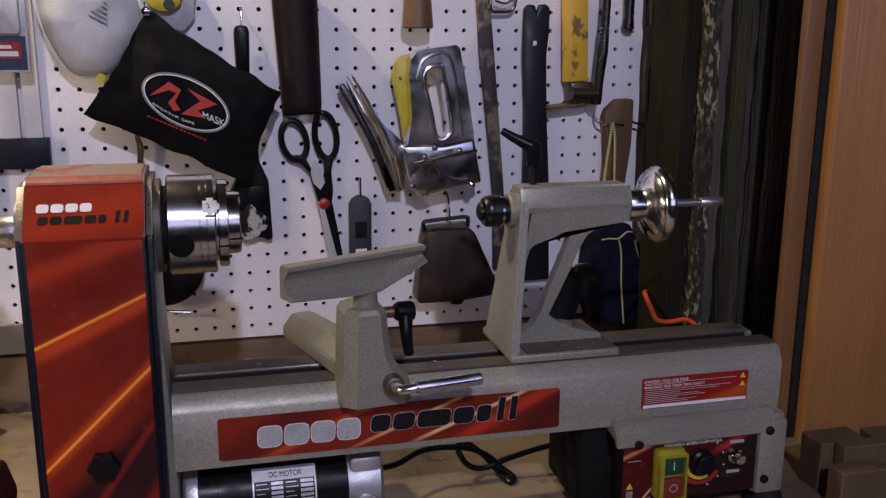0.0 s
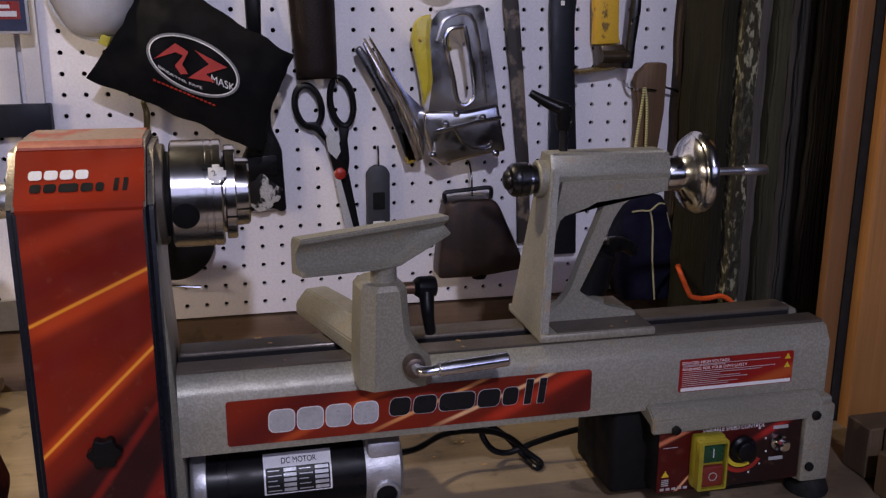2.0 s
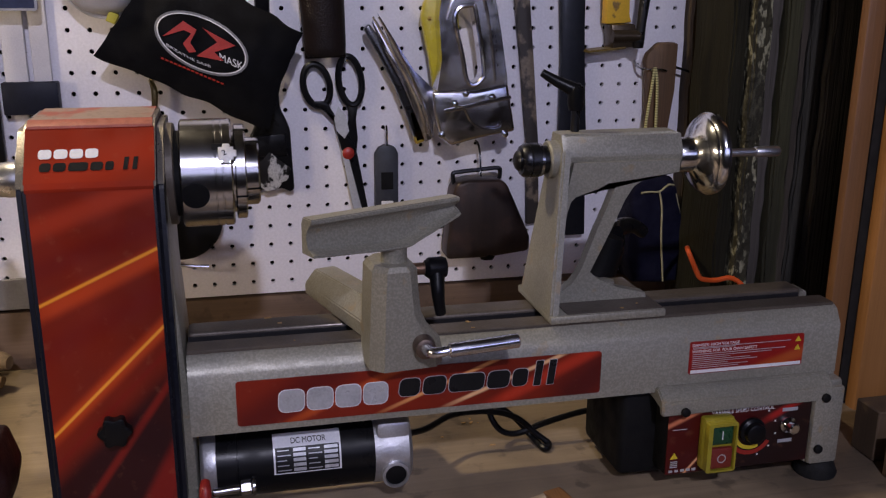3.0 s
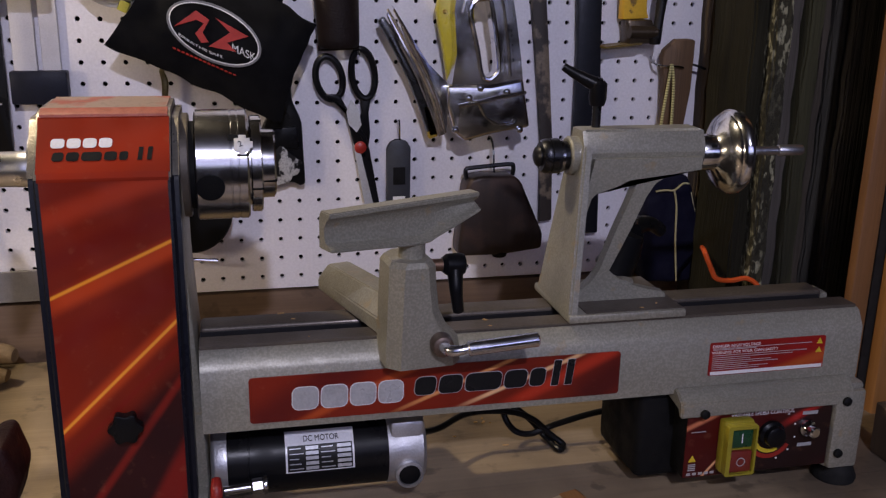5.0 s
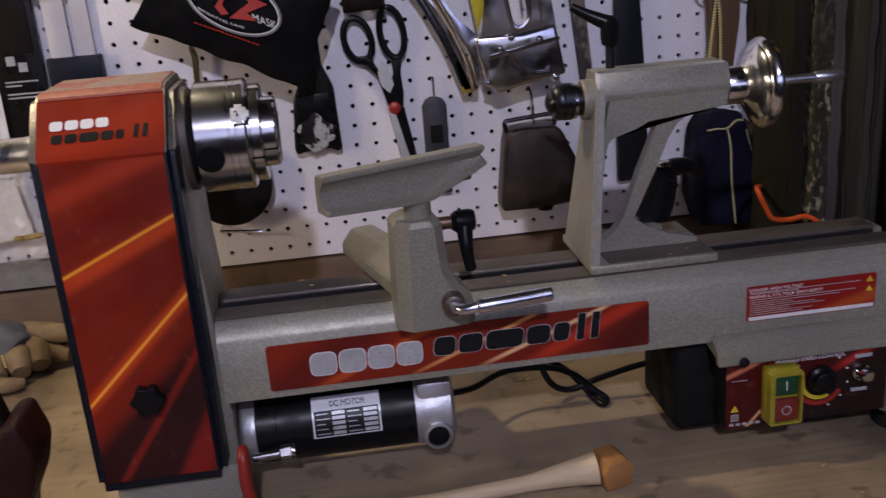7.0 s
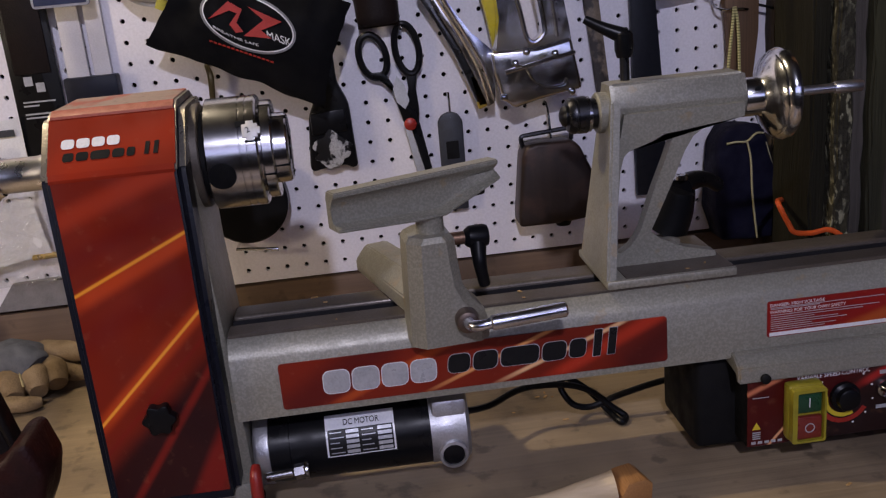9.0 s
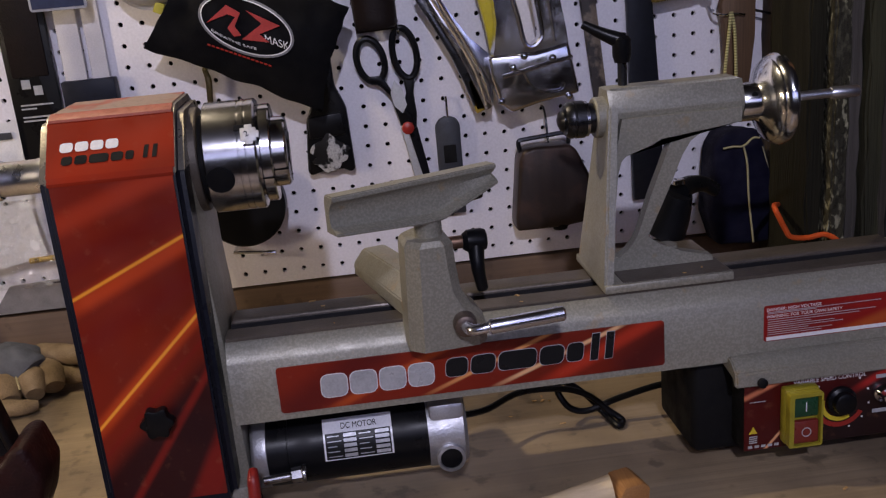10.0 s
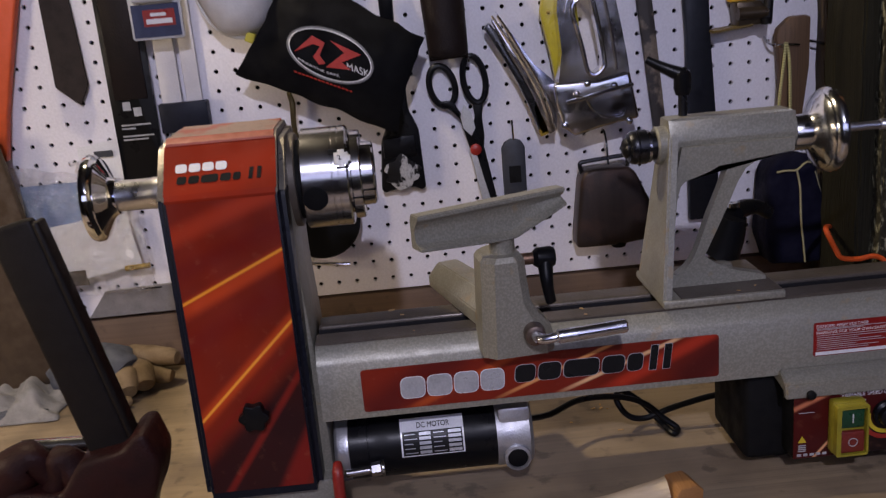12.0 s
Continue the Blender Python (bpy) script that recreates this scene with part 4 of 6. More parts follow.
sw = part("switch", join(box(0.4655, 0.4975, -0.4800, -0.4675, 0.9375, 0.9920, 0.003), box(0.4675, 0.4955, -0.4825, -0.479, 0.9880, 0.9912, 0.001)), switch_yellow, ctrl, "yellow switch housing")
part("start_button", box(0.4715, 0.4945, -0.4830, -0.479, 0.9655, 0.9860, 0.0015), green_plastic, sw, "green start button")
part("guard", ring_slab(rounded(0.4662, 0.4970, 0.9382, 0.9900, 0.002), rounded(0.4706, 0.4952, 0.9402, 0.9866, 0.001), -0.4868, -0.4795), switch_yellow, sw, "yellow raised guard")
part("stop_button", box(0.4715, 0.4945, -0.4845, -0.479, 0.9405, 0.9625, 0.0015), stop_red, sw, "red stop button")
part("button_sign", box(0.4826, 0.4835, -0.4834, -0.4828, 0.971, 0.980), white_print, sw)
part("button_sign", ring_slab(oval(0.4830, 0.9515, 0.0045, 0.0045), oval(0.4830, 0.9515, 0.0037, 0.0037), -0.4849, -0.4844), silver_print, sw)


def arc_plate(cx, cz, r0, r1, a0, a1, y, n=10):
    pts = [(cx + r1 * math.cos(radians(a0 + (a1 - a0) * i / n)), cz + r1 * math.sin(radians(a0 + (a1 - a0) * i / n))) for i in range(n + 1)]
    pts += [(cx + r0 * math.cos(radians(a1 + (a0 - a1) * i / n)), cz + r0 * math.sin(radians(a1 + (a0 - a1) * i / n))) for i in range(n + 1)]
    return slab(pts, y - 0.0004, y)


dial = part("speed_knob", join(spun([(0, 0.0135), (0.004, 0.0135), (0.006, 0.0108), (0.011, 0.0100), (0.012, 0.0085), (0.012, 0)], (0.5225, -0.4682, 0.970), "y", 28)), black_plastic, ctrl, "black speed dial")
part("dial_scale", arc_plate(0.5225, 0.968, 0.0150, 0.0190, 170, 300, -0.4683), yellow_plastic, ctrl)
part("dial_scale", arc_plate(0.5225, 0.968, 0.0205, 0.0250, 190, 330, -0.4683), red_plastic, ctrl)
part("dial_ticks", join(*[box(0.5225 + 0.0275 * math.cos(radians(a)) - 0.0008, 0.5225 + 0.0275 * math.cos(radians(a)) + 0.0008, -0.4687, -0.468, 0.968 + 0.0275 * math.sin(radians(a)) - 0.0008, 0.968 + 0.0275 * math.sin(radians(a)) + 0.0008) for a in range(-70, 200, 30)]), white_print, ctrl)
tog = part("direction_switch", join(spun([(0, 0.0085), (0.005, 0.0085), (0.007, 0.0065), (0.012, 0.0050)], (0.5605, -0.468, 0.9735), "y", 20)), chrome, ctrl, "chrome toggle switch")
part("toggle", rod((0.5605, -0.476, 0.9735), (0.5612, -0.4845, 0.9740), 0.0058), chrome, tog)
for b in ((0.5555, 0.5720, 0.9865, 0.9900), (0.5535, 0.5690, 0.9525, 0.9560), (0.4375, 0.4525, 0.978, 0.9786)):
    part("panel_mark", box(b[0], b[1], -0.4686, -0.468, b[2], b[3]), silver_print, ctrl)
for i in range(5):
    part("panel_mark", box(0.4365 + 0.0062 * i, 0.4405 + 0.0062 * i, -0.4686, -0.468, 0.9325, 0.9350), silver_print, ctrl)
for i in range(4):
    part("panel_mark", box(0.4375, 0.4450, -0.4686, -0.468, 0.9375 + 0.0020 * i, 0.9384 + 0.0020 * i), silver_print, ctrl)
part("warning_sign", triangle(0.4412, 0.9470, 0.0040, -0.4681), yellow_plastic, ctrl)
lettering("panel_title", "VARIABLE SPEED CONTROL", 0.0058, front(0.4780, -0.4682, 0.9905), white_print, ctrl, 0.0001, 0.068)
part("speed_control_box", join(box(0.3960, 0.560, -0.440, -0.345, BENCH + 0.012, 1.010, 0.008, 3), box(0.4332, 0.5880, -0.4664, -0.4380, 0.9295, 0.9970, 0.001)), black_matt, lathe, "black electronics housing")

part("motor_cable", tube([(0.184, -0.385, 0.960), (0.215, -0.360, 0.950), (0.252, -0.335, 0.951), (0.294, -0.335, 0.950), (0.323, -0.335, 0.939), (0.344, -0.338, 0.920), (0.357, -0.344, 0.9095), (0.349, -0.353, 0.9092), (0.341, -0.332, 0.914), (0.325, -0.320, 0.932),
                           (0.303, -0.317, 0.948), (0.294, -0.328, 0.944), (0.304, -0.335, 0.927), (0.323, -0.335, 0.921), (0.350, -0.335, 0.929), (0.384, -0.335, 0.937), (0.410, -0.335, 0.941)], 0.0034, 10, 6), black_plastic, lathe, "black motor cable in a loose loop")
# ---------- tools on the pegboard ----------
ON_WALL = "tools hung on the pegboard"
navy_cloth = worn("navy_denim", (0.004, 0.004, 0.016), 0.9, dark=0.6, scale=50, grain=900, bump=0.4)
black_cloth = worn("black_nylon_cloth", (0.0035, 0.0035, 0.0045), 0.95, dark=0.7, scale=30, grain=900, bump=0.3)
mask_white = worn("white_moulded_fibre", (0.66, 0.66, 0.68), 0.9, dark=0.85, scale=45, grain=700, bump=0.3)
brown_handle = wood("brown_wood_handle", (0.20, 0.115, 0.05), (0.12, 0.065, 0.03), "z", 30, 0.5)
shim_wood = wood("brown_shim_wood", (0.15, 0.085, 0.042), (0.09, 0.05, 0.025), "z", 30, 0.65)
leather = worn("dark_brown_leather", (0.016, 0.011, 0.010), 0.42, dark=0.5, scale=25, grain=400, bump=0.3)
bell_mat = Mat("rusty_brown_sheet_steel", (0.042, 0.028, 0.023), 0.45, 0.4)
bell_mat.mix(bell_mat.noise(45, 4, (1, 1, 0.12), 0.35, 0.65), (0.022, 0.015, 0.013), strength=0.9)
bell_mat.mix(bell_mat.noise(30, 6, lo=0.5, hi=0.65), (0.085, 0.045, 0.032), strength=0.5)
bell_mat.bump(bell_mat.noise(200, 4), 0.15, 0.0006)
rust_bell = bell_mat.m
grey_plastic = worn("dark_grey_plastic", (0.032, 0.035, 0.045), 0.5)
flat_grey = worn("grey_painted_steel", (0.22, 0.21, 0.22), 0.5, 0.2)
pale_paint = worn("off_white_paint", (0.62, 0.60, 0.62), 0.5, dark=0.9)
blue_card = worn("dark_blue_card", (0.018, 0.028, 0.085), 0.5)
clear_card = worn("pale_blister_plastic", (0.48, 0.49, 0.53), 0.25)
orange_plastic = worn("orange_plastic", (0.62, 0.085, 0.012), 0.5, dark=0.85)
brass = worn("brass", (0.60, 0.42, 0.12), 0.3, 1.0)
card_brown = worn("brown_cardboard", (0.06, 0.038, 0.021), 0.85)
yellow_tape = worn("yellow_fabric_tape", (0.60, 0.52, 0.06), 0.7)


def worn_paint(name, colour, under, scale=45, cut=(0.56, 0.60), rough=0.5):
    m = Mat(name, colour, rough)
    m.mix(m.noise(scale, 8, (1, 1, 0.7), *cut), under, strength=0.95)
    m.mix(m.noise(scale * 6, 4), tuple(c * 0.75 for c in colour), strength=0.35)
    m.bump(m.noise(scale, 8, (1, 1, 0.7), *cut), 0.4, 0.0008)
    return m.m


chipped_yellow = worn_paint("chipped_yellow_paint", (0.66, 0.40, 0.03), (0.10, 0.06, 0.035))
mottled_iron = worn_paint("mottled_old_iron", (0.038, 0.030, 0.026), (0.22, 0.17, 0.12), 50, (0.49, 0.57), 0.6)
paint_scab = worn_paint("dried_white_paint_over_black", (0.010, 0.009, 0.009), (0.55, 0.54, 0.52), 85, (0.50, 0.56), 0.6)


def peg(x, z, reach, parent, rise=0.006):
    return part("peg_hook", tube([(x, 0.004, z), (x, -reach * 0.6, z), (x, -reach, z + 0.001), (x, -reach - 0.003, z + rise)], 0.0016, 8, 4), chrome, parent, "bright wire peg hook")


def hung(name, label, category):
    return thing(name, label, category, ON_WALL)


# black cloth pouch with a printed oval
QUAD = [Vector(p) for p in ((-0.030, 1.437), (0.128, 1.334), (0.082, 1.216), (-0.111, 1.310))]


def pouch_y(x, z):
    f = 1.0
    for i in range(4):
        a, b = QUAD[i], QUAD[(i + 1) % 4]
        e = (b - a).normalized()
        d = (x - a.x) * e.y - (z - a.y) * e.x
        f *= min(1.0, abs(d) / 0.045)
    return -0.066 - 0.028 * math.sqrt(f)


def pouch():
    bm = bmesh.new()
    n = 26
    sheets = []
    for side in (-1, 1):
        g = []
        for i in range(n + 1):
            row = []
            for j in range(n + 1):
                u, v = i / n, j / n
                # sides drawn in a little between the corners
                c = QUAD[0] * (1 - u) * (1 - v) + QUAD[1] * u * (1 - v) + QUAD[2] * u * v + QUAD[3] * (1 - u) * v
                mid = (QUAD[0] + QUAD[1] + QUAD[2] + QUAD[3]) / 4
                pull = 0.05 * (4 * u * (1 - u) * (1 - 4 * v * (1 - v)) + 4 * v * (1 - v) * (1 - 4 * u * (1 - u)))
                c = c + (mid - c) * pull
                rim = 1 - min(1.0, 9 * min(u, 1 - u, v, 1 - v))
                c = c + (mid - c) * 0.05 * rim * noise.noise(Vector((u * 7, v * 7, 4.0)))
                y = pouch_y(c.x, c.y)
                q = (c - Vector((0.011, 1.3245))).length
                w = min(1, max(0.12, (q - 0.045) / 0.04)) * (0.003 * noise.noise(Vector((c.x * 40, side, c.y * 40))) + 0.006 * noise.noise(Vector((c.x * 14, side, c.y * 14))))
                f = 4 * u * (1 - u) * 4 * v * (1 - v)
                yy = y + w * min(1, f * 3) if side < 0 else -0.066 + (-0.066 - y) * 0.8
                row.append(bm.verts.new((c.x, yy, c.y)))
            g.append(row)
        sheets.append(g)
        for i in range(n):
            for j in range(n):
                q = (g[i][j], g[i + 1][j], g[i + 1][j + 1], g[i][j + 1])
                bm.faces.new(q if side < 0 else q[::-1])
    bmesh.ops.remove_doubles(bm, verts=bm.verts, dist=0.0004)
    return bm


def on_pouch(bm, lift):
    bmesh.ops.triangulate(bm, faces=bm.faces)
    bmesh.ops.subdivide_edges(bm, edges=[e for e in bm.edges if e.calc_length() > 0.008], cuts=2, use_grid_fill=False)
    for v in bm.verts:
        v.co.y += pouch_y(v.co.x, v.co.z) - lift
    return bm


bag = hung("mask_pouch", "black cloth pouch with a printed oval emblem, hung by one corner", "pouch")
part("cloth_body", pouch(), black_cloth, bag, smooth=80)
EM = (0.011, 1.3245, -27.0)
grey_ring = worn("grey_ring_print", (0.20, 0.20, 0.21), 0.6)
part("emblem_ring", on_pouch(ring_slab(oval(EM[0], EM[1], 0.0550, 0.0304, 40, EM[2]), oval(EM[0], EM[1], 0.0526, 0.0281, 40, EM[2]), -0.0006, 0.0002), 0.0030), grey_ring, bag)
part("emblem_ring", on_pouch(ring_slab(oval(EM[0], EM[1], 0.0526, 0.0281, 40, EM[2]), oval(EM[0], EM[1], 0.0512, 0.0268, 40, EM[2]), -0.0007, 0.0002), 0.0031), white_print, bag)
red_print_flat = worn("red_print", (0.45, 0.03, 0.02), 0.5)
part("emblem_shape", on_pouch(join(slab([(-0.032, 1.333), (-0.008, 1.350), (0.006, 1.340), (-0.002, 1.326), (0.004, 1.3155), (-0.004, 1.3150), (-0.010, 1.325), (0.000, 1.336), (-0.008, 1.340)], -0.0006, 0.0002)), 0.0030), red_print_flat, bag, smooth=0)
part("emblem_shape", on_pouch(join(slab([(0.013, 1.342), (0.048, 1.322), (0.024, 1.315), (0.034, 1.305), (0.004, 1.311), (0.028, 1.326)], -0.0006, 0.0002)), 0.0030), red_print_flat, bag, smooth=0)


def pouch_words(words, size, width, start, slope, bend):
    """White words printed on the pouch, along a line that sags by bend."""
    ob = lettering("emblem_words", words, size, Matrix.Identity(4), white_print, bag, 0.0001, width)
    for v in ob.data.vertices:
        u, w, h = v.co
        x, z = start[0] + u, start[1] + slope * u + bend * u * u + w
        v.co = (x, pouch_y(x, z) - 0.0034 - h, z)


pouch_words("MASK", 0.0125, 0.0255, (0.0290, 1.3060), -0.45, 0.0)
pouch_words("BREATHE SAFE", 0.0042, 0.047, (-0.0285, 1.3235), -0.76, 4.6)
part("address_bars", on_pouch(join(*[slab([(x, z), (x + 0.0032, z - 0.0013), (x + 0.0028, z - 0.0032), (x - 0.0004, z - 0.0019)], -0.0006, 0.0002) for x, z in ((-0.035 + 0.0046 * i, 1.310 - 0.0021 * i) for i in range(15))]), 0.0030), red_print_flat, bag, smooth=0)
part("snap", spun([(0, 0.006), (0.003, 0.0055), (0.004, 0.003), (0.004, 0)], (-0.030, -0.070, 1.432), "y", 16), chrome, bag)
peg(-0.032, 1.437, 0.062, bag)


# moulded dust mask
def dust_mask():
    bm = bmesh.new()
    n, k = 40, 12
    rings = []
    for j in range(k + 1):
        t = j / k
        row = []
        for i in range(n):
            a = 2 * math.pi * i / n
            r = 1 + 0.07 * math.cos(3 * a + 0.6) - 0.05 * math.cos(2 * a) + 0.02 * math.sin(7 * a)
            rad = math.cos(t * math.pi / 2) ** 0.75 if t < 1 else 0.0
            x, z = 0.060 * r * rad * math.cos(a), 0.066 * r * rad * math.sin(a)
            y = -0.050 * math.sin(t * math.pi / 2) - 0.010 * math.exp(-((x - 0.01) / 0.02) ** 2) * (z > 0) * math.sin(t * math.pi)
            y -= 0.006 * noise.noise(Vector((x * 45, 3.0, z * 45))) * math.sin(t * math.pi)
            row.append(bm.verts.new((x, y, z)) if j < k else None)
        if j == k:
            row = [bm.verts.new((0, -0.050, 0))]
        rings.append(row)
    for p, q in zip(rings, rings[1:]):
        for i in range(n):
            bm.faces.new((p[i], p[(i + 1) % n], q[(i + 1) % n], q[i]) if len(q) > 1 else (p[i], p[(i + 1) % n], q[0]))
    return bm


mk = hung("dust_mask", "white moulded dust mask with yellow strap tabs", "mask")
MM = Matrix.Translation((-0.098, -0.042, 1.424)) @ Matrix.Rotation(radians(-25), 4, "Y")
part("cup", moved(dust_mask(), MM), mask_white, mk, smooth=80)
part("rim", moved(tube([(0.0615 * (1 + 0.07 * math.cos(3 * a + 0.6) - 0.05 * math.cos(2 * a)) * math.cos(a), -0.001, 0.0675 * (1 + 0.07 * math.cos(3 * a + 0.6) - 0.05 * math.cos(2 * a)) * math.sin(a)) for a in (2 * math.pi * i / 20 for i in range(20))], 0.0026, 8, 3, True), MM), mask_white, mk)
for x, z, r in ((-0.088, 1.352, 25), (-0.142, 1.441, -30), (-0.050, 1.444, 30)):
    part("strap_tab", moved(box(-0.0055, 0.0055, -0.012, 0.010, -0.006, 0.006, 0.001), Matrix.Translation((x, -0.046, z)) @ Matrix.Rotation(radians(r), 4, "Y")), yellow_tape, mk)
part("stamp_bars", join(*[moved(box(-0.0125 + 0.0016 * i, 0.0105 - 0.0022 * i, -0.0004, 0.0004, -0.0007, 0.0007), Matrix.Translation((-0.082 + 0.002 * i, -0.0955 + 0.0009 * i, 1.421 + 0.0048 * i)) @ Matrix.Rotation(radians(28), 4, "Y") @ Matrix.Rotation(radians(-8), 4, "X")) for i in range(6)]), grey_plastic, mk)
peg(-0.10, 1.470, 0.05, mk)

tp = hung("tape_in_package", "yellow tape tool in a clear blister package", "package")
part("blister", slab([(-0.046, 1.470), (-0.046, 1.436), (-0.020, 1.414), (0.012, 1.408), (0.026, 1.424), (0.030, 1.470)], -0.016, -0.002, 0.003), clear_card, tp)
part("yellow_body", slab(oval(-0.010, 1.452, 0.022, 0.020), -0.030, -0.016, 0.004), yellow_plastic, tp)
part("dial", spun([(0, 0.007), (0.003, 0.006), (0.003, 0)], (-0.004, -0.030, 1.441), "y", 18), dark_steel, tp)

sd = hung("screwdriver", "black-handled screwdriver hung point down", "screwdriver")
part("handle", slab([(0.075, 1.350), (0.0735, 1.410), (0.0765, 1.4165), (0.0905, 1.4165), (0.0935, 1.410), (0.0920, 1.350)], -0.026, -0.008, 0.004), black_plastic, sd)
part("shank", rod((0.0835, -0.017, 1.352), (0.082, -0.017, 1.255), 0.0035), steel, sd)
peg(0.0845, 1.4365, 0.010, sd, -0.014)
part("eyelet", spun([(0, 0.0030), (0.001, 0.0030), (0.001, 0)], (0.0835, -0.0262, 1.404), "y", 14), dark_steel, sd)

ps = hung("paint_scraper", "black scraper with dried white paint on its head", "scraper")
part("head", slab([(0.090, 1.300), (0.098, 1.300), (0.100, 1.240), (0.108, 1.222), (0.1115, 1.212), (0.1145, 1.134), (0.108, 1.131), (0.100, 1.136), (0.070, 1.134), (0.058, 1.131), (0.0545, 1.137), (0.060, 1.200), (0.070, 1.222), (0.084, 1.240)], -0.022, -0.006, 0.003), black_plastic, ps)
part("paint_crust", slab([(0.084 + (0.0225 + 0.0035 * math.sin(5.3 * a) + 0.002 * math.sin(11 * a)) * math.cos(a), 1.158 + (0.0215 + 0.003 * math.cos(4.1 * a) + 0.002 * math.sin(9 * a)) * math.sin(a)) for a in (2 * math.pi * i / 40 for i in range(40))], -0.0265, -0.020, 0.0015), paint_scab, ps, "crusted white paint")
part("wedge", slab([(0.062, 1.178), (0.062, 1.205), (0.105, 1.208), (0.107, 1.180)], -0.026, -0.020, 0.002), black_plastic, ps)

sh = hung("leather_sheath", "dark brown leather tool sheath with rounded end", "sheath")
part("body", moved(spun([(0, 0.0), (0, 0.0225), (0.004, 0.0255), (0.012, 0.0262), (0.06, 0.0275), (0.17, 0.030)], (0, 0, 0), "z", 32), Matrix.Translation((0.159, -0.023, 1.304)) @ Matrix.Rotation(radians(-2.5), 4, "Y") @ Matrix.Diagonal((1, 0.62, 1, 1))), leather, sh, smooth=60)
part("welt", moved(box(-0.0255, 0.0255, -0.003, 0.003, -0.003, 0.17, 0.001), Matrix.Translation((0.159, -0.020, 1.304)) @ Matrix.Rotation(radians(-2.5), 4, "Y")), leather, sh)


# scissors
def loop(cx, cz, rx, rz, turn, r=0.0043):
    pts = oval(cx, cz, rx, rz, 16, turn)
    bm = tube([(x, -0.012, z) for x, z in pts], r, 10, 3, True)
    return bm


sc = hung("scissors", "open-handled scissors with black grips and a red pivot", "scissors")
part("grip", join(loop(0.1475, 1.266, 0.0165, 0.027, 12), slab([(0.138, 1.246), (0.152, 1.236), (0.166, 1.226), (0.178, 1.180), (0.196, 1.176), (0.194, 1.192), (0.178, 1.212), (0.164, 1.238), (0.160, 1.246)], -0.017, -0.008, 0.002)), black_plastic, sc, "black plastic grip")
part("grip", join(loop(0.1905, 1.271, 0.0145, 0.031, 7), slab([(0.186, 1.240), (0.201, 1.246), (0.197, 1.222), (0.199, 1.196), (0.1965, 1.176), (0.180, 1.178), (0.183, 1.205), (0.188, 1.222)], -0.015, -0.006, 0.002)), black_plastic, sc, "black plastic grip")
part("serrated_plate", slab([(0.171, 1.208), (0.168, 1.224), (0.174, 1.240), (0.183, 1.228), (0.187, 1.208), (0.181, 1.198)], -0.0190, -0.0165), satin_steel, sc)
part("blade", slab([(0.176, 1.184), (0.186, 1.172), (0.203, 1.100), (0.213, 1.060), (0.205, 1.062), (0.190, 1.105)], -0.0185, -0.0165, 0.0006, 1), satin_steel, sc)
part("blade", slab([(0.184, 1.184), (0.198, 1.178), (0.211, 1.105), (0.216, 1.058), (0.207, 1.075), (0.194, 1.140)], -0.0095, -0.006, 0.001, 1), black_plastic, sc)
part("pivot", spun([(0, 0.0078), (0.003, 0.0078), (0.0048, 0.005), (0.005, 0)], (0.1855, -0.016, 1.1785), "y", 22), red_plastic, sc, "red pivot cap")
peg(0.184, 1.2985, 0.018, sc, -0.004)

gg = hung("key_tester", "flat dark grey plastic tester hung on a wire", "tester")
part("case", slab([(0.2205, 1.06), (0.2205, 1.176), (0.2255, 1.184), (0.2325, 1.187), (0.2405, 1.187), (0.2475, 1.184), (0.2520, 1.176), (0.2515, 1.06)], -0.016, -0.006, 0.002), grey_plastic, gg)
part("display", slab(rounded(0.2285, 0.2445, 1.128, 1.151, 0.001), -0.0172, -0.0158), black_matt, gg)
part("label", box(0.2285, 0.2445, -0.0166, -0.0158, 1.092, 1.112), white_print, gg)
peg(0.2370, 1.2085, 0.0115, gg, -0.028)


# stapler with its squeeze lever
st = hung("staple_gun", "chrome hand staple gun hung upside down with a yellow grip behind", "staple gun")
F0, F1 = -0.058, -0.030
outer = [(0.2965, 1.352), (0.299, 1.374), (0.308, 1.385), (0.330, 1.389), (0.3605, 1.393), (0.366, 1.389), (0.377, 1.333), (0.385, 1.285), (0.387, 1.268), (0.345, 1.259), (0.295, 1.262), (0.3005, 1.300)]
inner = [(0.3165, 1.345), (0.318, 1.358), (0.324, 1.364), (0.333, 1.3655), (0.3385, 1.366), (0.3420, 1.362), (0.3500, 1.320), (0.3545, 1.286), (0.3530, 1.276), (0.3420, 1.268), (0.3325, 1.275), (0.3265, 1.305)]


def plated(o, i, y0, y1, bev):
    bm = ring_slab(o, i, y0, y1)
    bmesh.ops.bevel(bm, geom=[e for e in bm.edges if abs(e.verts[0].co.y - e.verts[1].co.y) < 1e-6 and len(e.link_faces) == 2 and e.calc_face_angle() > 0.5], offset=bev, segments=3, affect="EDGES", clamp_overlap=True)
    return bm


sc_mat = Mat("smudged_chrome_plate", (0.74, 0.74, 0.80), 0.12, 1.0)
sc_mat.mix(sc_mat.noise(40), (0.56, 0.56, 0.62), strength=0.6)
sc_mat.bump(sc_mat.noise(22, 1), 0.12, 0.0012)
sc_mat.roughen(sc_mat.noise(60, 5), 0.11, 0.24)
staple_chrome = sc_mat.m
part("handle_frame", plated(outer, inner, F0, F1, 0.005), staple_chrome, st)
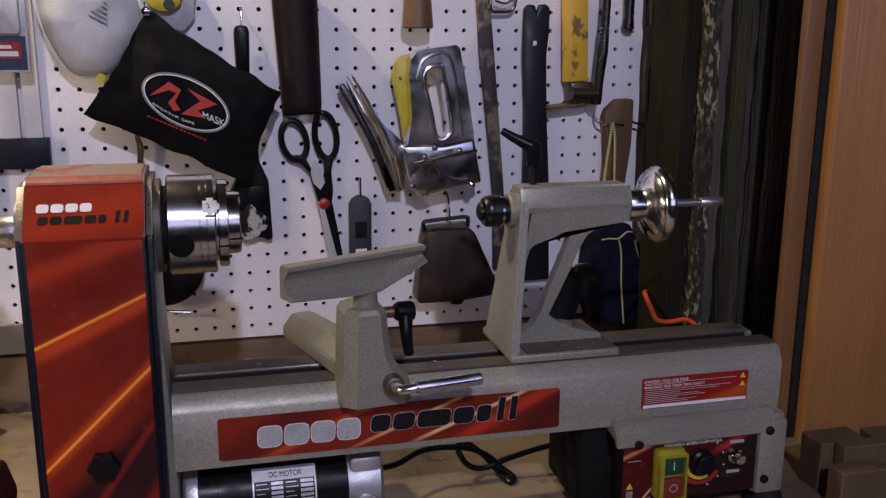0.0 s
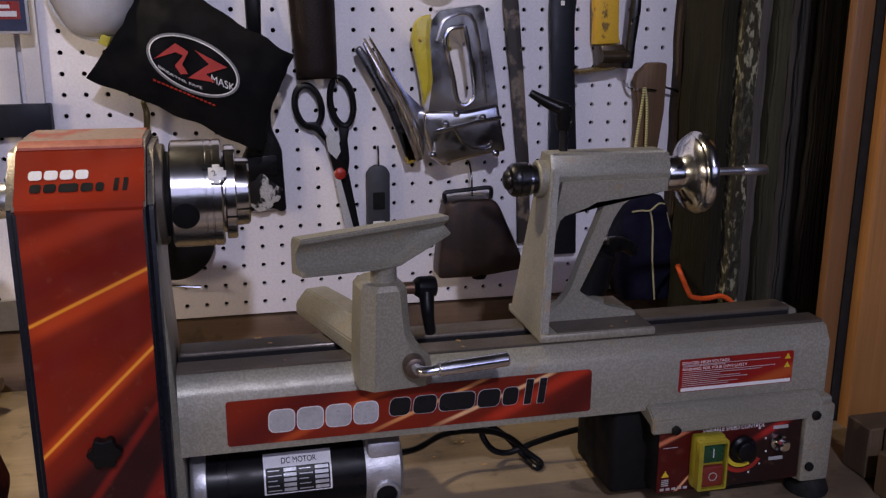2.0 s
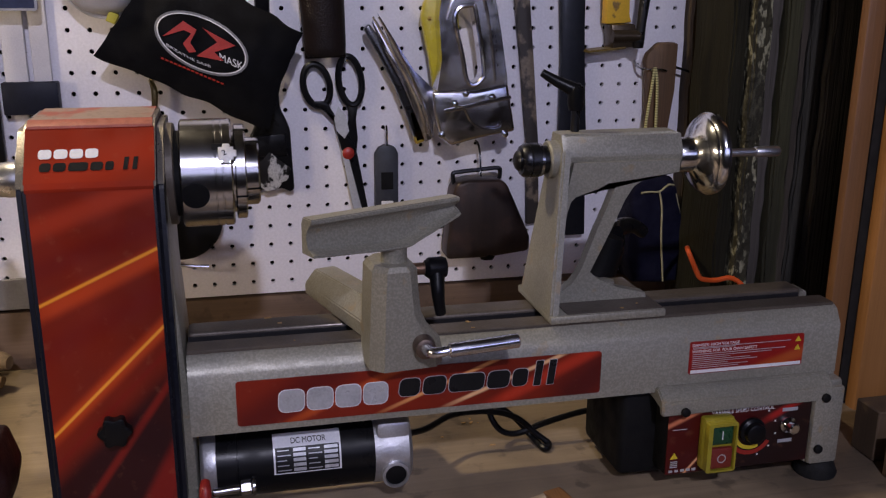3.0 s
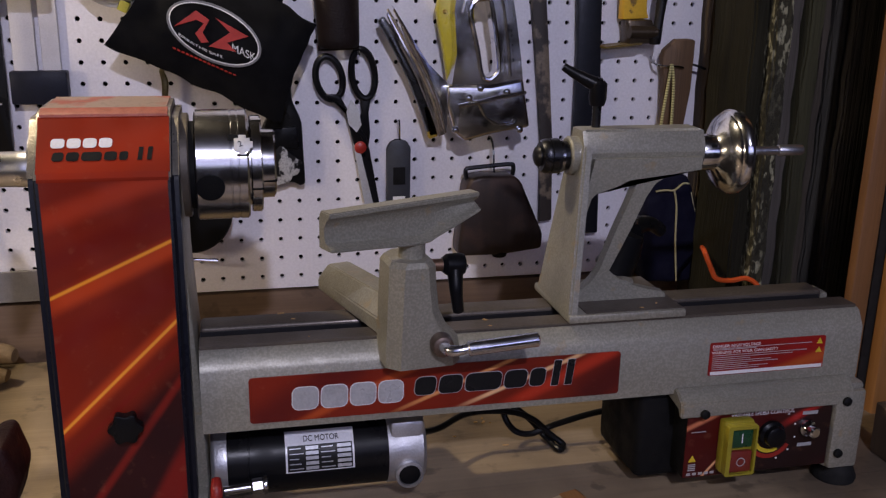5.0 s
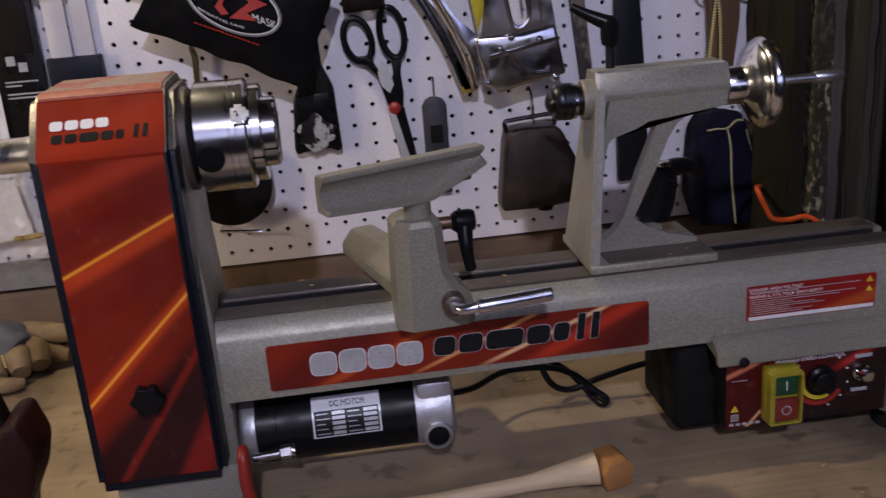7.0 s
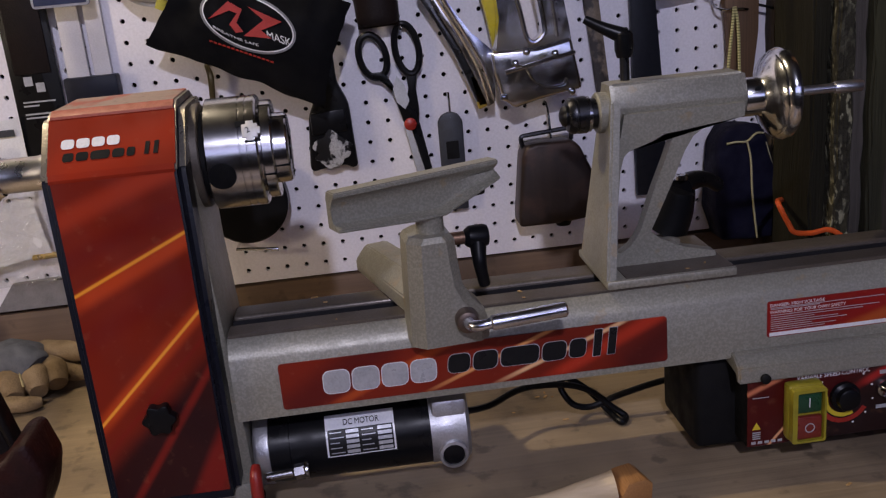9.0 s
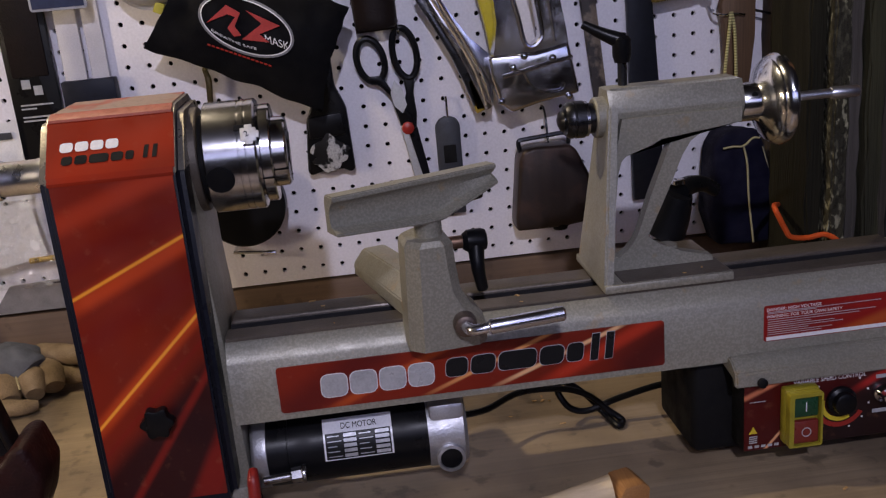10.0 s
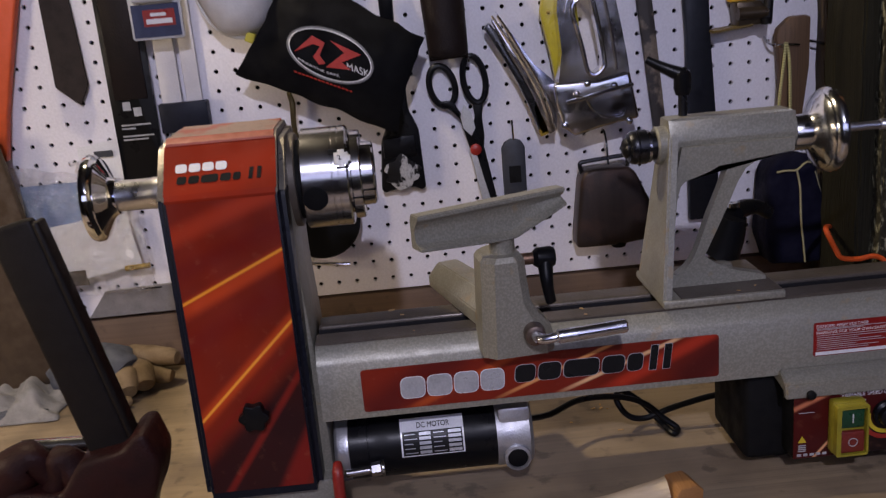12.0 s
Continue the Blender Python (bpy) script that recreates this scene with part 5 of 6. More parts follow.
part("head", slab([(0.287, 1.262), (0.345, 1.262), (0.387, 1.270), (0.3985, 1.2075), (0.345, 1.199), (0.312, 1.1905), (0.298, 1.203), (0.289, 1.235)], F0 - 0.004, F1 + 0.004, 0.005, 3), staple_chrome, st)
part("rib", tube([(x, F0 - 0.0005, z) for x, z in [(0.5 * (a + c), 0.5 * (b + d)) for (a, b), (c, d) in zip(outer[:9:2], inner[:9:2])]], 0.0022, 8, 4), staple_chrome, st)
part("rib", tube([(x, F0 - 0.001, z) for x, z in inner], 0.0030, 8, 3, True), staple_chrome, st)
part("ridge", tube([(0.303, F0 - 0.004, 1.236), (0.330, F0 - 0.005, 1.241), (0.360, F0 - 0.005, 1.247), (0.390, F0 - 0.004, 1.252)], 0.0026, 8, 3), staple_chrome, st)
for x, z in ((0.3165, 1.2455), (0.3655, 1.2525), (0.300, 1.206), (0.331, 1.258), (0.384, 1.205)):
    part("rivet", spun([(0, 0.0048), (0.0018, 0.0042), (0.003, 0.002), (0.0032, 0)], (x, F0 - 0.0035, z), "y", 16), chrome, st)
part("latch_wire", tube([(0.318, F0 - 0.008, 1.243), (0.327, F0 - 0.009, 1.240), (0.338, F0 - 0.009, 1.222), (0.355, F0 - 0.009, 1.213), (0.374, F0 - 0.008, 1.213), (0.3785, F0 - 0.007, 1.222)], 0.0012, 8, 5), chrome, st)
part("slots", join(*[box(0.3655 + 0.0035 * i - 0.0006 * j, 0.3668 + 0.0035 * i - 0.0006 * j, F0 - 0.0008, F0, 1.290 + 0.006 * j, 1.294 + 0.006 * j) for i in range(3) for j in range(8) if (i + j) % 3]), dark_steel, st)
part("squeeze_lever", slab([(0.206, 1.337), (0.213, 1.343), (0.238, 1.312), (0.259, 1.274), (0.276, 1.228), (0.288, 1.196), (0.272, 1.193), (0.260, 1.228), (0.245, 1.265), (0.226, 1.302)], -0.036, -0.022, 0.002), dark_steel, st)
part("squeeze_lever", slab([(0.2145, 1.346), (0.2190, 1.350), (0.241, 1.316), (0.262, 1.279), (0.279, 1.235), (0.291, 1.198), (0.282, 1.194), (0.269, 1.230), (0.253, 1.268), (0.232, 1.307)], -0.044, -0.038, 0.0015), staple_chrome, st)
part("squeeze_lever", slab([(0.2205, 1.357), (0.2225, 1.354), (0.243, 1.322), (0.266, 1.287), (0.290, 1.264), (0.292, 1.225), (0.290, 1.200), (0.279, 1.240), (0.262, 1.276), (0.238, 1.316)], -0.052, -0.046, 0.0015), staple_chrome, st)
for dx, dy in ((0.0, -0.054), (-0.006, -0.046)):
    part("lever_edge", tube([(0.2215 + dx, dy, 1.352), (0.242 + dx, dy, 1.316), (0.263 + dx, dy, 1.277), (0.280 + dx, dy, 1.238), (0.289 + dx, dy, 1.202)], 0.0015, 6, 5), staple_chrome, st)
part("yellow_grip", slab([(0.2795, 1.350), (0.2835, 1.370), (0.292, 1.378), (0.325, 1.385), (0.330, 1.330), (0.310, 1.255), (0.296, 1.262), (0.290, 1.300)], -0.032, -0.018, 0.003), olive_yellow, st, "yellow grip plate")
part("yellow_wedge", slab([(0.262, 1.232), (0.274, 1.236), (0.286, 1.195), (0.272, 1.190)], -0.036, -0.020, 0.002), worn("ochre_plastic", (0.36, 0.24, 0.03), 0.5), st)
part("grip_rivet", spun([(0, 0.0028), (0.002, 0.0022), (0.002, 0)], (0.290, -0.032, 1.349), "y", 12), brass, st)
peg(0.330, 1.3635, 0.052, st)

ch = hung("chisel", "chisel with a turned brown wooden handle", "chisel")
part("handle", spun([(0, 0.0), (0, 0.0190), (0.002, 0.0205), (0.03, 0.0180), (0.075, 0.015), (0.08, 0.0)], (0.3135, -0.036, 1.414), "z", 24), brown_handle, ch)

wh = hung("steel_buckle", "bent steel strap buckle", "buckle")
part("frame", join(tube([(0.420, -0.016, 1.4405), (0.436, -0.016, 1.437), (0.450, -0.016, 1.439), (0.4555, -0.016, 1.450), (0.453, -0.016, 1.47), (0.424, -0.016, 1.47)], 0.0028, 8, 4, True), tube([(0.426, -0.018, 1.452), (0.440, -0.018, 1.448), (0.452, -0.018, 1.454)], 0.0016, 8, 4)), steel, wh)

ir = hung("iron_strap", "long mottled old iron strap", "iron bar")
part("strap", slab([(0.4005, 1.47), (0.4185, 1.47), (0.4285, 1.380), (0.4365, 1.299), (0.4475, 1.180), (0.452, 1.070), (0.434, 1.068), (0.430, 1.185), (0.4175, 1.299), (0.4075, 1.380)], -0.012, -0.003, 0.002), mottled_iron, ir)

pb = hung("pry_bar", "flat black steel pry bar with a forked claw", "pry bar")
part("bar", slab([(0.4705, 1.441), (0.475, 1.4475), (0.485, 1.4470), (0.4885, 1.436), (0.492, 1.4475), (0.502, 1.4480), (0.5075, 1.4430), (0.5075, 1.410), (0.5045, 1.377), (0.5075, 1.298), (0.5145, 1.195), (0.5195, 1.050), (0.477, 1.050), (0.4755, 1.196), (0.4745, 1.298), (0.4700, 1.377)], -0.016, -0.005, 0.0025), worn("blued_black_steel", (0.020, 0.022, 0.030), 0.45, 0.6), pb)
part("nail_slot", slab([(0.4835, 1.392), (0.4885, 1.392), (0.4885, 1.398), (0.4835, 1.398)], -0.0165, -0.0155), white_print, pb)

yb = hung("yellow_bar_clamp", "chipped yellow steel bar clamp with a bright screw", "clamp")
part("bar", slab([(0.5265, 1.47), (0.5595, 1.47), (0.5640, 1.352), (0.5675, 1.343), (0.5310, 1.341)], -0.026, -0.006, 0.002), chipped_yellow, yb, "yellow painted bar with chipped spots")
part("sliding_jaw", join(slab([(0.5345, 1.341), (0.5680, 1.342), (0.5790, 1.312), (0.5380, 1.3085)], -0.036, -0.006, 0.003), spun([(-0.004, 0.0), (-0.004, 0.008), (0.034, 0.008), (0.034, 0.0)], (0.540, -0.036, 1.326), "x", 16)), worn("greasy_brown_steel", (0.08, 0.06, 0.04), 0.35, 0.7), yb)
part("foot_plate", slab([(0.505, 1.3045), (0.556, 1.3095), (0.556, 1.3125), (0.505, 1.3075)], -0.036, -0.006), worn("brown_yellow_steel", (0.16, 0.11, 0.03), 0.5, 0.4), yb)
part("screw", join(tube([(0.5845, -0.035, 1.47), (0.5825, -0.036, 1.42), (0.5800, -0.037, 1.385), (0.5765, -0.037, 1.345), (0.5750, -0.036, 1.318)], [0.0055, 0.0058, 0.0075, 0.0062, 0.0066], 14, 5), spun([(0, 0.0), (0.001, 0.007), (0.008, 0.008), (0.011, 0.006), (0.012, 0)], (0.5735, -0.036, 1.3095), "z", 16)), dark_steel, yb)
for i in range(5):
    part("collar", spun([(0, 0.0062), (0.0008, 0.0072), (0.0016, 0.0062)], (0.5808, -0.0365, 1.393 + 0.0055 * i), "z", 16), chrome, yb)

for x, z, r in ((0.628, 1.412, 0.0080), (0.6575, 1.420, 0.0055)):
    d = hung("nail_punch", "dark steel punch hung point down", "punch")
    part("shaft", spun([(0, r * 0.5), (0.003, r), (0.012, r), (0.02, r * 0.85), (0.08, r)], (x, -0.014, z), "z", 16), dark_steel, d)
    part("eye", spun([(0, 0.0022), (0.0008, 0.0022), (0.0008, 0)], (x, -0.014 - r, z + 0.009), "y", 12), chrome, d)

sm = hung("wooden_shim", "brown wooden wedge hung on a wire hook", "wedge")
part("wedge", slab([(0.5925, 1.291), (0.5955, 1.302), (0.611, 1.316), (0.633, 1.3165), (0.6385, 1.3140), (0.6380, 1.251), (0.627, 1.160), (0.603, 1.160), (0.5965, 1.270)], -0.024, -0.010, 0.002), shim_wood, sm)
part("hook_wire", tube([(0.5835, -0.004, 1.291), (0.585, -0.018, 1.283), (0.593, -0.028, 1.281), (0.610, -0.028, 1.281), (0.622, -0.027, 1.279)], 0.0017, 8, 4), chrome, sm)
part("hook_wire", tube([(0.634, -0.020, 1.284), (0.648, -0.022, 1.280), (0.660, -0.022, 1.276), (0.665, -0.020, 1.279)], 0.0017, 8, 4), dark_steel, sm)
cd = hung("braided_cord", "thin yellow and white braided cord looped over a hook", "cord")
cord_mat = Mat("braided_cord", (0.55, 0.50, 0.22), 0.8)
wv = cord_mat.node("ShaderNodeTexWave", Scale=90.0, Distortion=1.0)
wv.bands_direction = "Z"
cord_mat.link(cord_mat.coords(), wv.inputs["Vector"])
cord_mat.mix(wv.outputs["Fac"], (0.10, 0.09, 0.03), strength=0.8)
part("strand", tube([(0.602, -0.031, 1.284), (0.599, -0.034, 1.262), (0.594, -0.034, 1.215), (0.592, -0.033, 1.17)], 0.0021, 8, 4), cord_mat.m, cd)
part("strand", tube([(0.603, -0.031, 1.284), (0.606, -0.034, 1.262), (0.608, -0.034, 1.215), (0.609, -0.033, 1.17)], 0.0021, 8, 4), cord_mat.m, cd)

cb = hung("cow_bell", "flat rusty brown steel cow bell hung by its loop", "bell")
part("shell", slab([(0.3205, 1.128), (0.3260, 1.138), (0.340, 1.1415), (0.386, 1.1405), (0.3945, 1.134), (0.4285, 1.060), (0.4275, 1.040), (0.370, 1.0335), (0.312, 1.0340), (0.3115, 1.048)], -0.046, -0.008, 0.005, 3), rust_bell, cb, smooth=60)
part("loop", tube([(0.3255, -0.027, 1.134), (0.3235, -0.027, 1.1475), (0.333, -0.027, 1.1500), (0.360, -0.027, 1.1520), (0.384, -0.027, 1.1535), (0.3885, -0.027, 1.150), (0.3880, -0.027, 1.139)], 0.0030, 8, 5), dark_steel, cb)
part("clapper", spun([(0, 0.0), (0.001, 0.009), (0.008, 0.012), (0.015, 0.009), (0.016, 0)], (0.371, -0.034, 1.028), "z", 16), black_matt, cb)
part("hanger_wire", tube([(0.3615, 0.004, 1.186), (0.3615, -0.012, 1.185), (0.3615, -0.024, 1.170), (0.3615, -0.028, 1.148), (0.3605, -0.034, 1.145)], 0.0014, 8, 4), dark_steel, cb)


# navy bag with stitched seams
def soft_bag(outline, y0, y1, amp, seed):
    bm = slab(outline, y0, y1, 0.007, 3)
    bmesh.ops.triangulate(bm, faces=bm.faces)
    bmesh.ops.subdivide_edges(bm, edges=bm.edges[:], cuts=3, use_grid_fill=True)
    for v in bm.verts:
        v.co += Vector((0.3, 1, 0.2)) * amp * noise.noise(v.co * 28 + Vector((seed, 0, 0)))
    return bm


nb = hung("tool_bag", "dark navy cloth bag with pale stitched seams", "bag")
part("cloth_body", soft_bag([(0.570, 1.118), (0.582, 1.134), (0.606, 1.139), (0.628, 1.137), (0.636, 1.120), (0.655, 1.050), (0.668, 0.987), (0.640, 0.986), (0.577, 0.986), (0.563, 1.030)], -0.060, -0.012, 0.009, 3.0), navy_cloth, nb, smooth=80)
stitch = worn("pale_yellow_thread", (0.40, 0.36, 0.20), 0.8)
part("seam", tube([(0.580, -0.063, 1.118), (0.592, -0.064, 1.1195), (0.606, -0.064, 1.119), (0.618, -0.064, 1.128), (0.628, -0.062, 1.127)], 0.0013, 6, 4), stitch, nb)
part("seam", tube([(0.606, -0.064, 1.119), (0.611, -0.065, 1.095), (0.613, -0.066, 1.05), (0.620, -0.066, 0.990)], 0.0013, 6, 4), stitch, nb)
part("seam", tube([(0.632, -0.062, 1.115), (0.646, -0.063, 1.06), (0.655, -0.063, 0.992)], 0.0010, 6, 4), stitch, nb)

oc = thing("extension_cord", "orange extension cord lying on the bench behind the lathe", "cord")
part("cord", tube([(0.668, -0.045, 1.030), (0.627, -0.115, 1.052), (0.594, -0.180, 1.068), (0.605, -0.184, 1.043), (0.613, -0.184, 1.0315), (0.634, -0.184, 1.028), (0.657, -0.184, 1.029), (0.674, -0.190, 1.012), (0.684, -0.198, 0.960), (0.690, -0.205, 0.912), (0.700, -0.23, 0.9085)], 0.0032, 8, 5), orange_plastic, oc)

bd = hung("black_tape_roll", "black round tape roll on the pegboard behind the chuck", "tape roll")
part("roll", spun([(0, 0.022), (0, 0.050), (0.002, 0.052), (0.030, 0.052), (0.032, 0.050), (0.032, 0.022)], (-0.030, -0.004, 1.104), "y", 48), black_plastic, bd)
pn = hung("wall_pin", "thin bright steel pin pushed into a hole", "pin")
part("pin", join(rod((-0.052, -0.030, 1.0450), (0.0015, -0.030, 1.0395), 0.0020, 10), rod((-0.010, -0.030, 1.0405), (0.0015, -0.030, 1.0395), 0.0027, 10), rod((-0.05, 0.003, 1.045), (-0.05, -0.030, 1.045), 0.002, 10)), chrome, pn)
hk = hung("brass_hook", "small tarnished brass hook with a yellow bead", "hook")
part("hook", tube([(-0.0535, 0.004, 1.275), (-0.0535, -0.016, 1.275), (-0.050, -0.022, 1.262), (-0.052, -0.020, 1.235), (-0.050, -0.018, 1.21)], [0.003, 0.003, 0.0042, 0.0036, 0.003], 8, 4), worn("tarnished_brass", (0.20, 0.16, 0.08), 0.35, 0.9), hk)

# far end of the pegboard
pk = hung("square_package", "dark blue carded package with a red label", "package")
part("card", slab(rounded(-0.232, -0.168, 1.3595, 1.50, 0.004), -0.0500, -0.0440, 0.001), clear_card, pk)
part("print", box(-0.229, -0.171, -0.0508, -0.0495, 1.3625, 1.402), blue_card, pk)
part("blister", slab(rounded(-0.225, -0.175, 1.405, 1.49, 0.004), -0.0600, -0.0490, 0.003), clear_card, pk)
part("red_label", box(-0.2155, -0.1765, -0.0516, -0.0506, 1.3755, 1.3955), red_plastic, pk)
part("label_bar", box(-0.2120, -0.1800, -0.0522, -0.0515, 1.3785, 1.3845), white_print, pk)
part("label_bar", box(-0.2060, -0.1870, -0.0522, -0.0515, 1.3875, 1.3915), white_print, pk)
peg(-0.200, 1.480, 0.044, pk)
tq = hung("square_tool", "steel square with two pale blades and a black stock", "square")
part("blade", box(-0.2190, -0.1930, -0.012, -0.006, 1.274, 1.50, 0.0008, 1), pale_paint, tq)
part("blade", box(-0.1875, -0.1670, -0.010, -0.005, 1.274, 1.50, 0.0008, 1), pale_paint, tq)
part("stock", box(-0.2230, -0.1600, -0.022, -0.003, 1.238, 1.2765, 0.002), worn("blue_black_paint", (0.012, 0.014, 0.025), 0.45), tq)
vp = hung("blade_package", "long black carded package with pale print", "package")
part("card", slab(rounded(-0.284, -0.2285, 1.178, 1.50, 0.002), -0.016, -0.008, 0.001), black_plastic, vp)
part("window", box(-0.2775, -0.2350, -0.018, -0.0155, 1.286, 1.49, 0.001), leather, vp)
for x0, x1, z in ((-0.2690, -0.2590, 1.272), (-0.2560, -0.2460, 1.264)):
    part("mark_bar", box(x0, x1, -0.0170, -0.0155, z, z + 0.011), silver_print, vp)
for w, z in ((0.038, 1.2520), (0.018, 1.2475), (0.040, 1.2375), (0.032, 1.2330)):
    part("text_bar", box(-0.2750, -0.2750 + w, -0.0168, -0.0155, z, z + 0.0018), silver_print, vp)
fl = hung("saw_blade", "dark pointed saw blade hung point down", "saw blade")
part("blade", slab([(-0.352, 1.50), (-0.352, 1.309), (-0.323, 1.2830), (-0.3095, 1.309), (-0.318, 1.50)], -0.010, -0.007, 0.0008, 1), worn("browned_saw_steel", (0.030, 0.022, 0.020), 0.5, 0.6), fl)
ol = hung("plastic_sheet", "bright orange plastic sheet at the edge of the pegboard", "plastic sheet")
part("panel", slab([(-0.47, 1.22), (-0.428, 1.22), (-0.416, 1.28), (-0.376, 1.42), (-0.354, 1.50), (-0.47, 1.50)], -0.020, -0.004, 0.003), orange_plastic, ol)
br = thing("brown_board", "brown board leaning on the pegboard from the bench", "board")
part("board", moved(slab([(-0.52, BENCH), (-0.400, BENCH), (-0.408, 1.15), (-0.424, 1.258), (-0.52, 1.258)], -0.060, -0.045, 0.002), Matrix.Identity(4)), card_brown, br)

# clear bag with papers
film = Mat("clear_plastic_film", (0.9, 0.9, 0.95), 0.08)
tr, gl, mx = film.node("ShaderNodeBsdfTransparent"), film.node("ShaderNodeBsdfGlossy"), film.node("ShaderNodeMixShader")
gl.inputs["Roughness"].default_value = 0.11
mx.inputs[0].default_value = 0.28
bn = film.node("ShaderNodeBump", Strength=1.0, Distance=0.009)
film.link(film.noise(55, 5, lo=0.3, hi=0.7), bn.inputs["Height"])
film.link(bn.outputs[0], gl.inputs["Normal"])
film.link(tr.outputs[0], mx.inputs[1])
film.link(gl.outputs[0], mx.inputs[2])
film.link(mx.outputs[0], film.t.nodes["Material Output"].inputs[0])


def crumpled(corners, y, amp, seed, n=36, freq=30):
    bm = bmesh.new()
    a, b, c, d = (Vector(p) for p in corners)
    g = []
    for i in range(n + 1):
        row = []
        for j in range(n + 1):
            u, v = i / n, j / n
            p = a * (1 - u) * (1 - v) + b * u * (1 - v) + c * u * v + d * (1 - u) * v
            q = Vector((p.x * freq, seed, p.y * freq))
            w = amp * (abs(noise.noise(q)) * 1.4 + 0.5 * noise.noise(q * 2.7))
            row.append(bm.verts.new((p.x, y - w, p.y)))
        g.append(row)
    for i in range(n):
        for j in range(n):
            bm.faces.new((g[i][j], g[i + 1][j], g[i + 1][j + 1], g[i][j + 1]))
    return bm


cbag = hung("clear_plastic_bag", "crumpled clear plastic bag with papers inside, hung on the pegboard", "bag")
part("paper", crumpled([(-0.400, 1.068), (-0.330, 1.064), (-0.328, 1.136), (-0.398, 1.128)], -0.026, 0.004, 1.0, 10), white_print, cbag, smooth=80)
part("paper", crumpled([(-0.352, 1.055), (-0.276, 1.068), (-0.286, 1.140), (-0.356, 1.132)], -0.029, 0.004, 2.0, 10), white_print, cbag, smooth=80)
part("paper", crumpled([(-0.336, 1.140), (-0.284, 1.140), (-0.282, 1.238), (-0.336, 1.230)], -0.020, 0.003, 3.0, 10), white_print, cbag, smooth=80)
part("barcode", box(-0.314, -0.290, -0.0262, -0.0245, 1.216, 1.224), grey_plastic, cbag)
part("blue_sheet", crumpled([(-0.420, 1.110), (-0.345, 1.110), (-0.345, 1.185), (-0.420, 1.185)], -0.016, 0.003, 4.0, 10), worn("pale_blue_sheet", (0.24, 0.32, 0.52), 0.6), cbag, smooth=80)
part("film", crumpled([(-0.425, 1.032), (-0.262, 1.032), (-0.270, 1.185), (-0.420, 1.215)], -0.032, 0.016, 5.0, 60, 34), film.m, cbag, smooth=80)
part("brass_tube", rod((-0.300, -0.030, 1.0640), (-0.266, -0.030, 1.0655), 0.0038), brass, cbag)
part("card_strip", box(-0.402, -0.352, -0.028, -0.026, 1.045, 1.066), card_brown, cbag)
peg(-0.345, 1.2085, 0.03, cbag)
gp = hung("grey_saw_plate", "flat grey steel plate with a slanted end", "plate")
part("plate", slab([(-0.368, 0.9905), (-0.340, 1.0270), (-0.180, 1.0330), (-0.180, 0.9910)], -0.008, -0.003, 0.0006, 1), flat_grey, gp)
part("slot", box(-0.285, -0.262, -0.0086, -0.0078, 1.0255, 1.0275), black_matt, gp)

# ---------- on the bench ----------
tan_leather = worn("worn_tan_leather", (0.19, 0.13, 0.07), 0.8, dark=0.55, scale=40, grain=500, bump=0.4)
blue_cotton = worn("grey_blue_cotton", (0.075, 0.08, 0.10), 0.9, dark=0.6, scale=60, grain=700, bump=0.4)


def blob(points, radii, seed, amp=0.004):
    bm = tube(points, radii, 16, 6)
    for v in bm.verts:
        v.co += Vector((1, 1, 0.6)) * amp * noise.noise(v.co * 45 + Vector((seed, 0, 0)))
        v.co.z = max(v.co.z, BENCH + 0.0006)
    return bm


def folded(x0, x1, y0, y1, z, lift, seed, n=34):
    """A thin cloth with folds, lying on the bench."""
    bm = bmesh.new()
    g = []
    for i in range(n + 1):
        row = []
        for k in range(n + 1):
            u, v = i / n, k / n
            x, y = x0 + (x1 - x0) * u, y0 + (y1 - y0) * v
            q = Vector((x * 22, y * 22, seed))
            edge = min(1.0, 6 * min(u, 1 - u, v, 1 - v))
            h = lift * edge * (0.25 + abs(noise.noise(q)) * 1.3 + 0.45 * abs(noise.noise(q * 2.6)))
            x += 0.012 * noise.noise(Vector((y * 30, seed, 1.0)))
            y += 0.012 * noise.noise(Vector((x * 30, seed, 2.0)))
            row.append(bm.verts.new((x, y, z + h)))
        g.append(row)
    for i in range(n):
        for k in range(n):
            bm.faces.new((g[i][k], g[i + 1][k], g[i + 1][k + 1], g[i][k + 1]))
    ext = bmesh.ops.extrude_face_region(bm, geom=bm.faces[:])
    bmesh.ops.translate(bm, verts=[v for v in ext["geom"] if isinstance(v, bmesh.types.BMVert)], vec=(0, 0, 0.0022))
    return bm


gv = thing("work_glove", "tan leather and grey cotton work glove lying on the bench", "glove")
part("back", blob([(-0.372, -0.060, 0.930), (-0.350, -0.066, 0.940), (-0.325, -0.078, 0.943), (-0.306, -0.088, 0.934)], [0.018, 0.030, 0.031, 0.024], 1.0, 0.006), blue_cotton, gv, "grey-blue cotton back")
part("cuff", blob([(-0.412, -0.052, 0.924), (-0.392, -0.055, 0.930), (-0.370, -0.060, 0.932)], [0.018, 0.026, 0.024], 7.0, 0.006), blue_cotton, gv, "grey-blue cotton cuff")
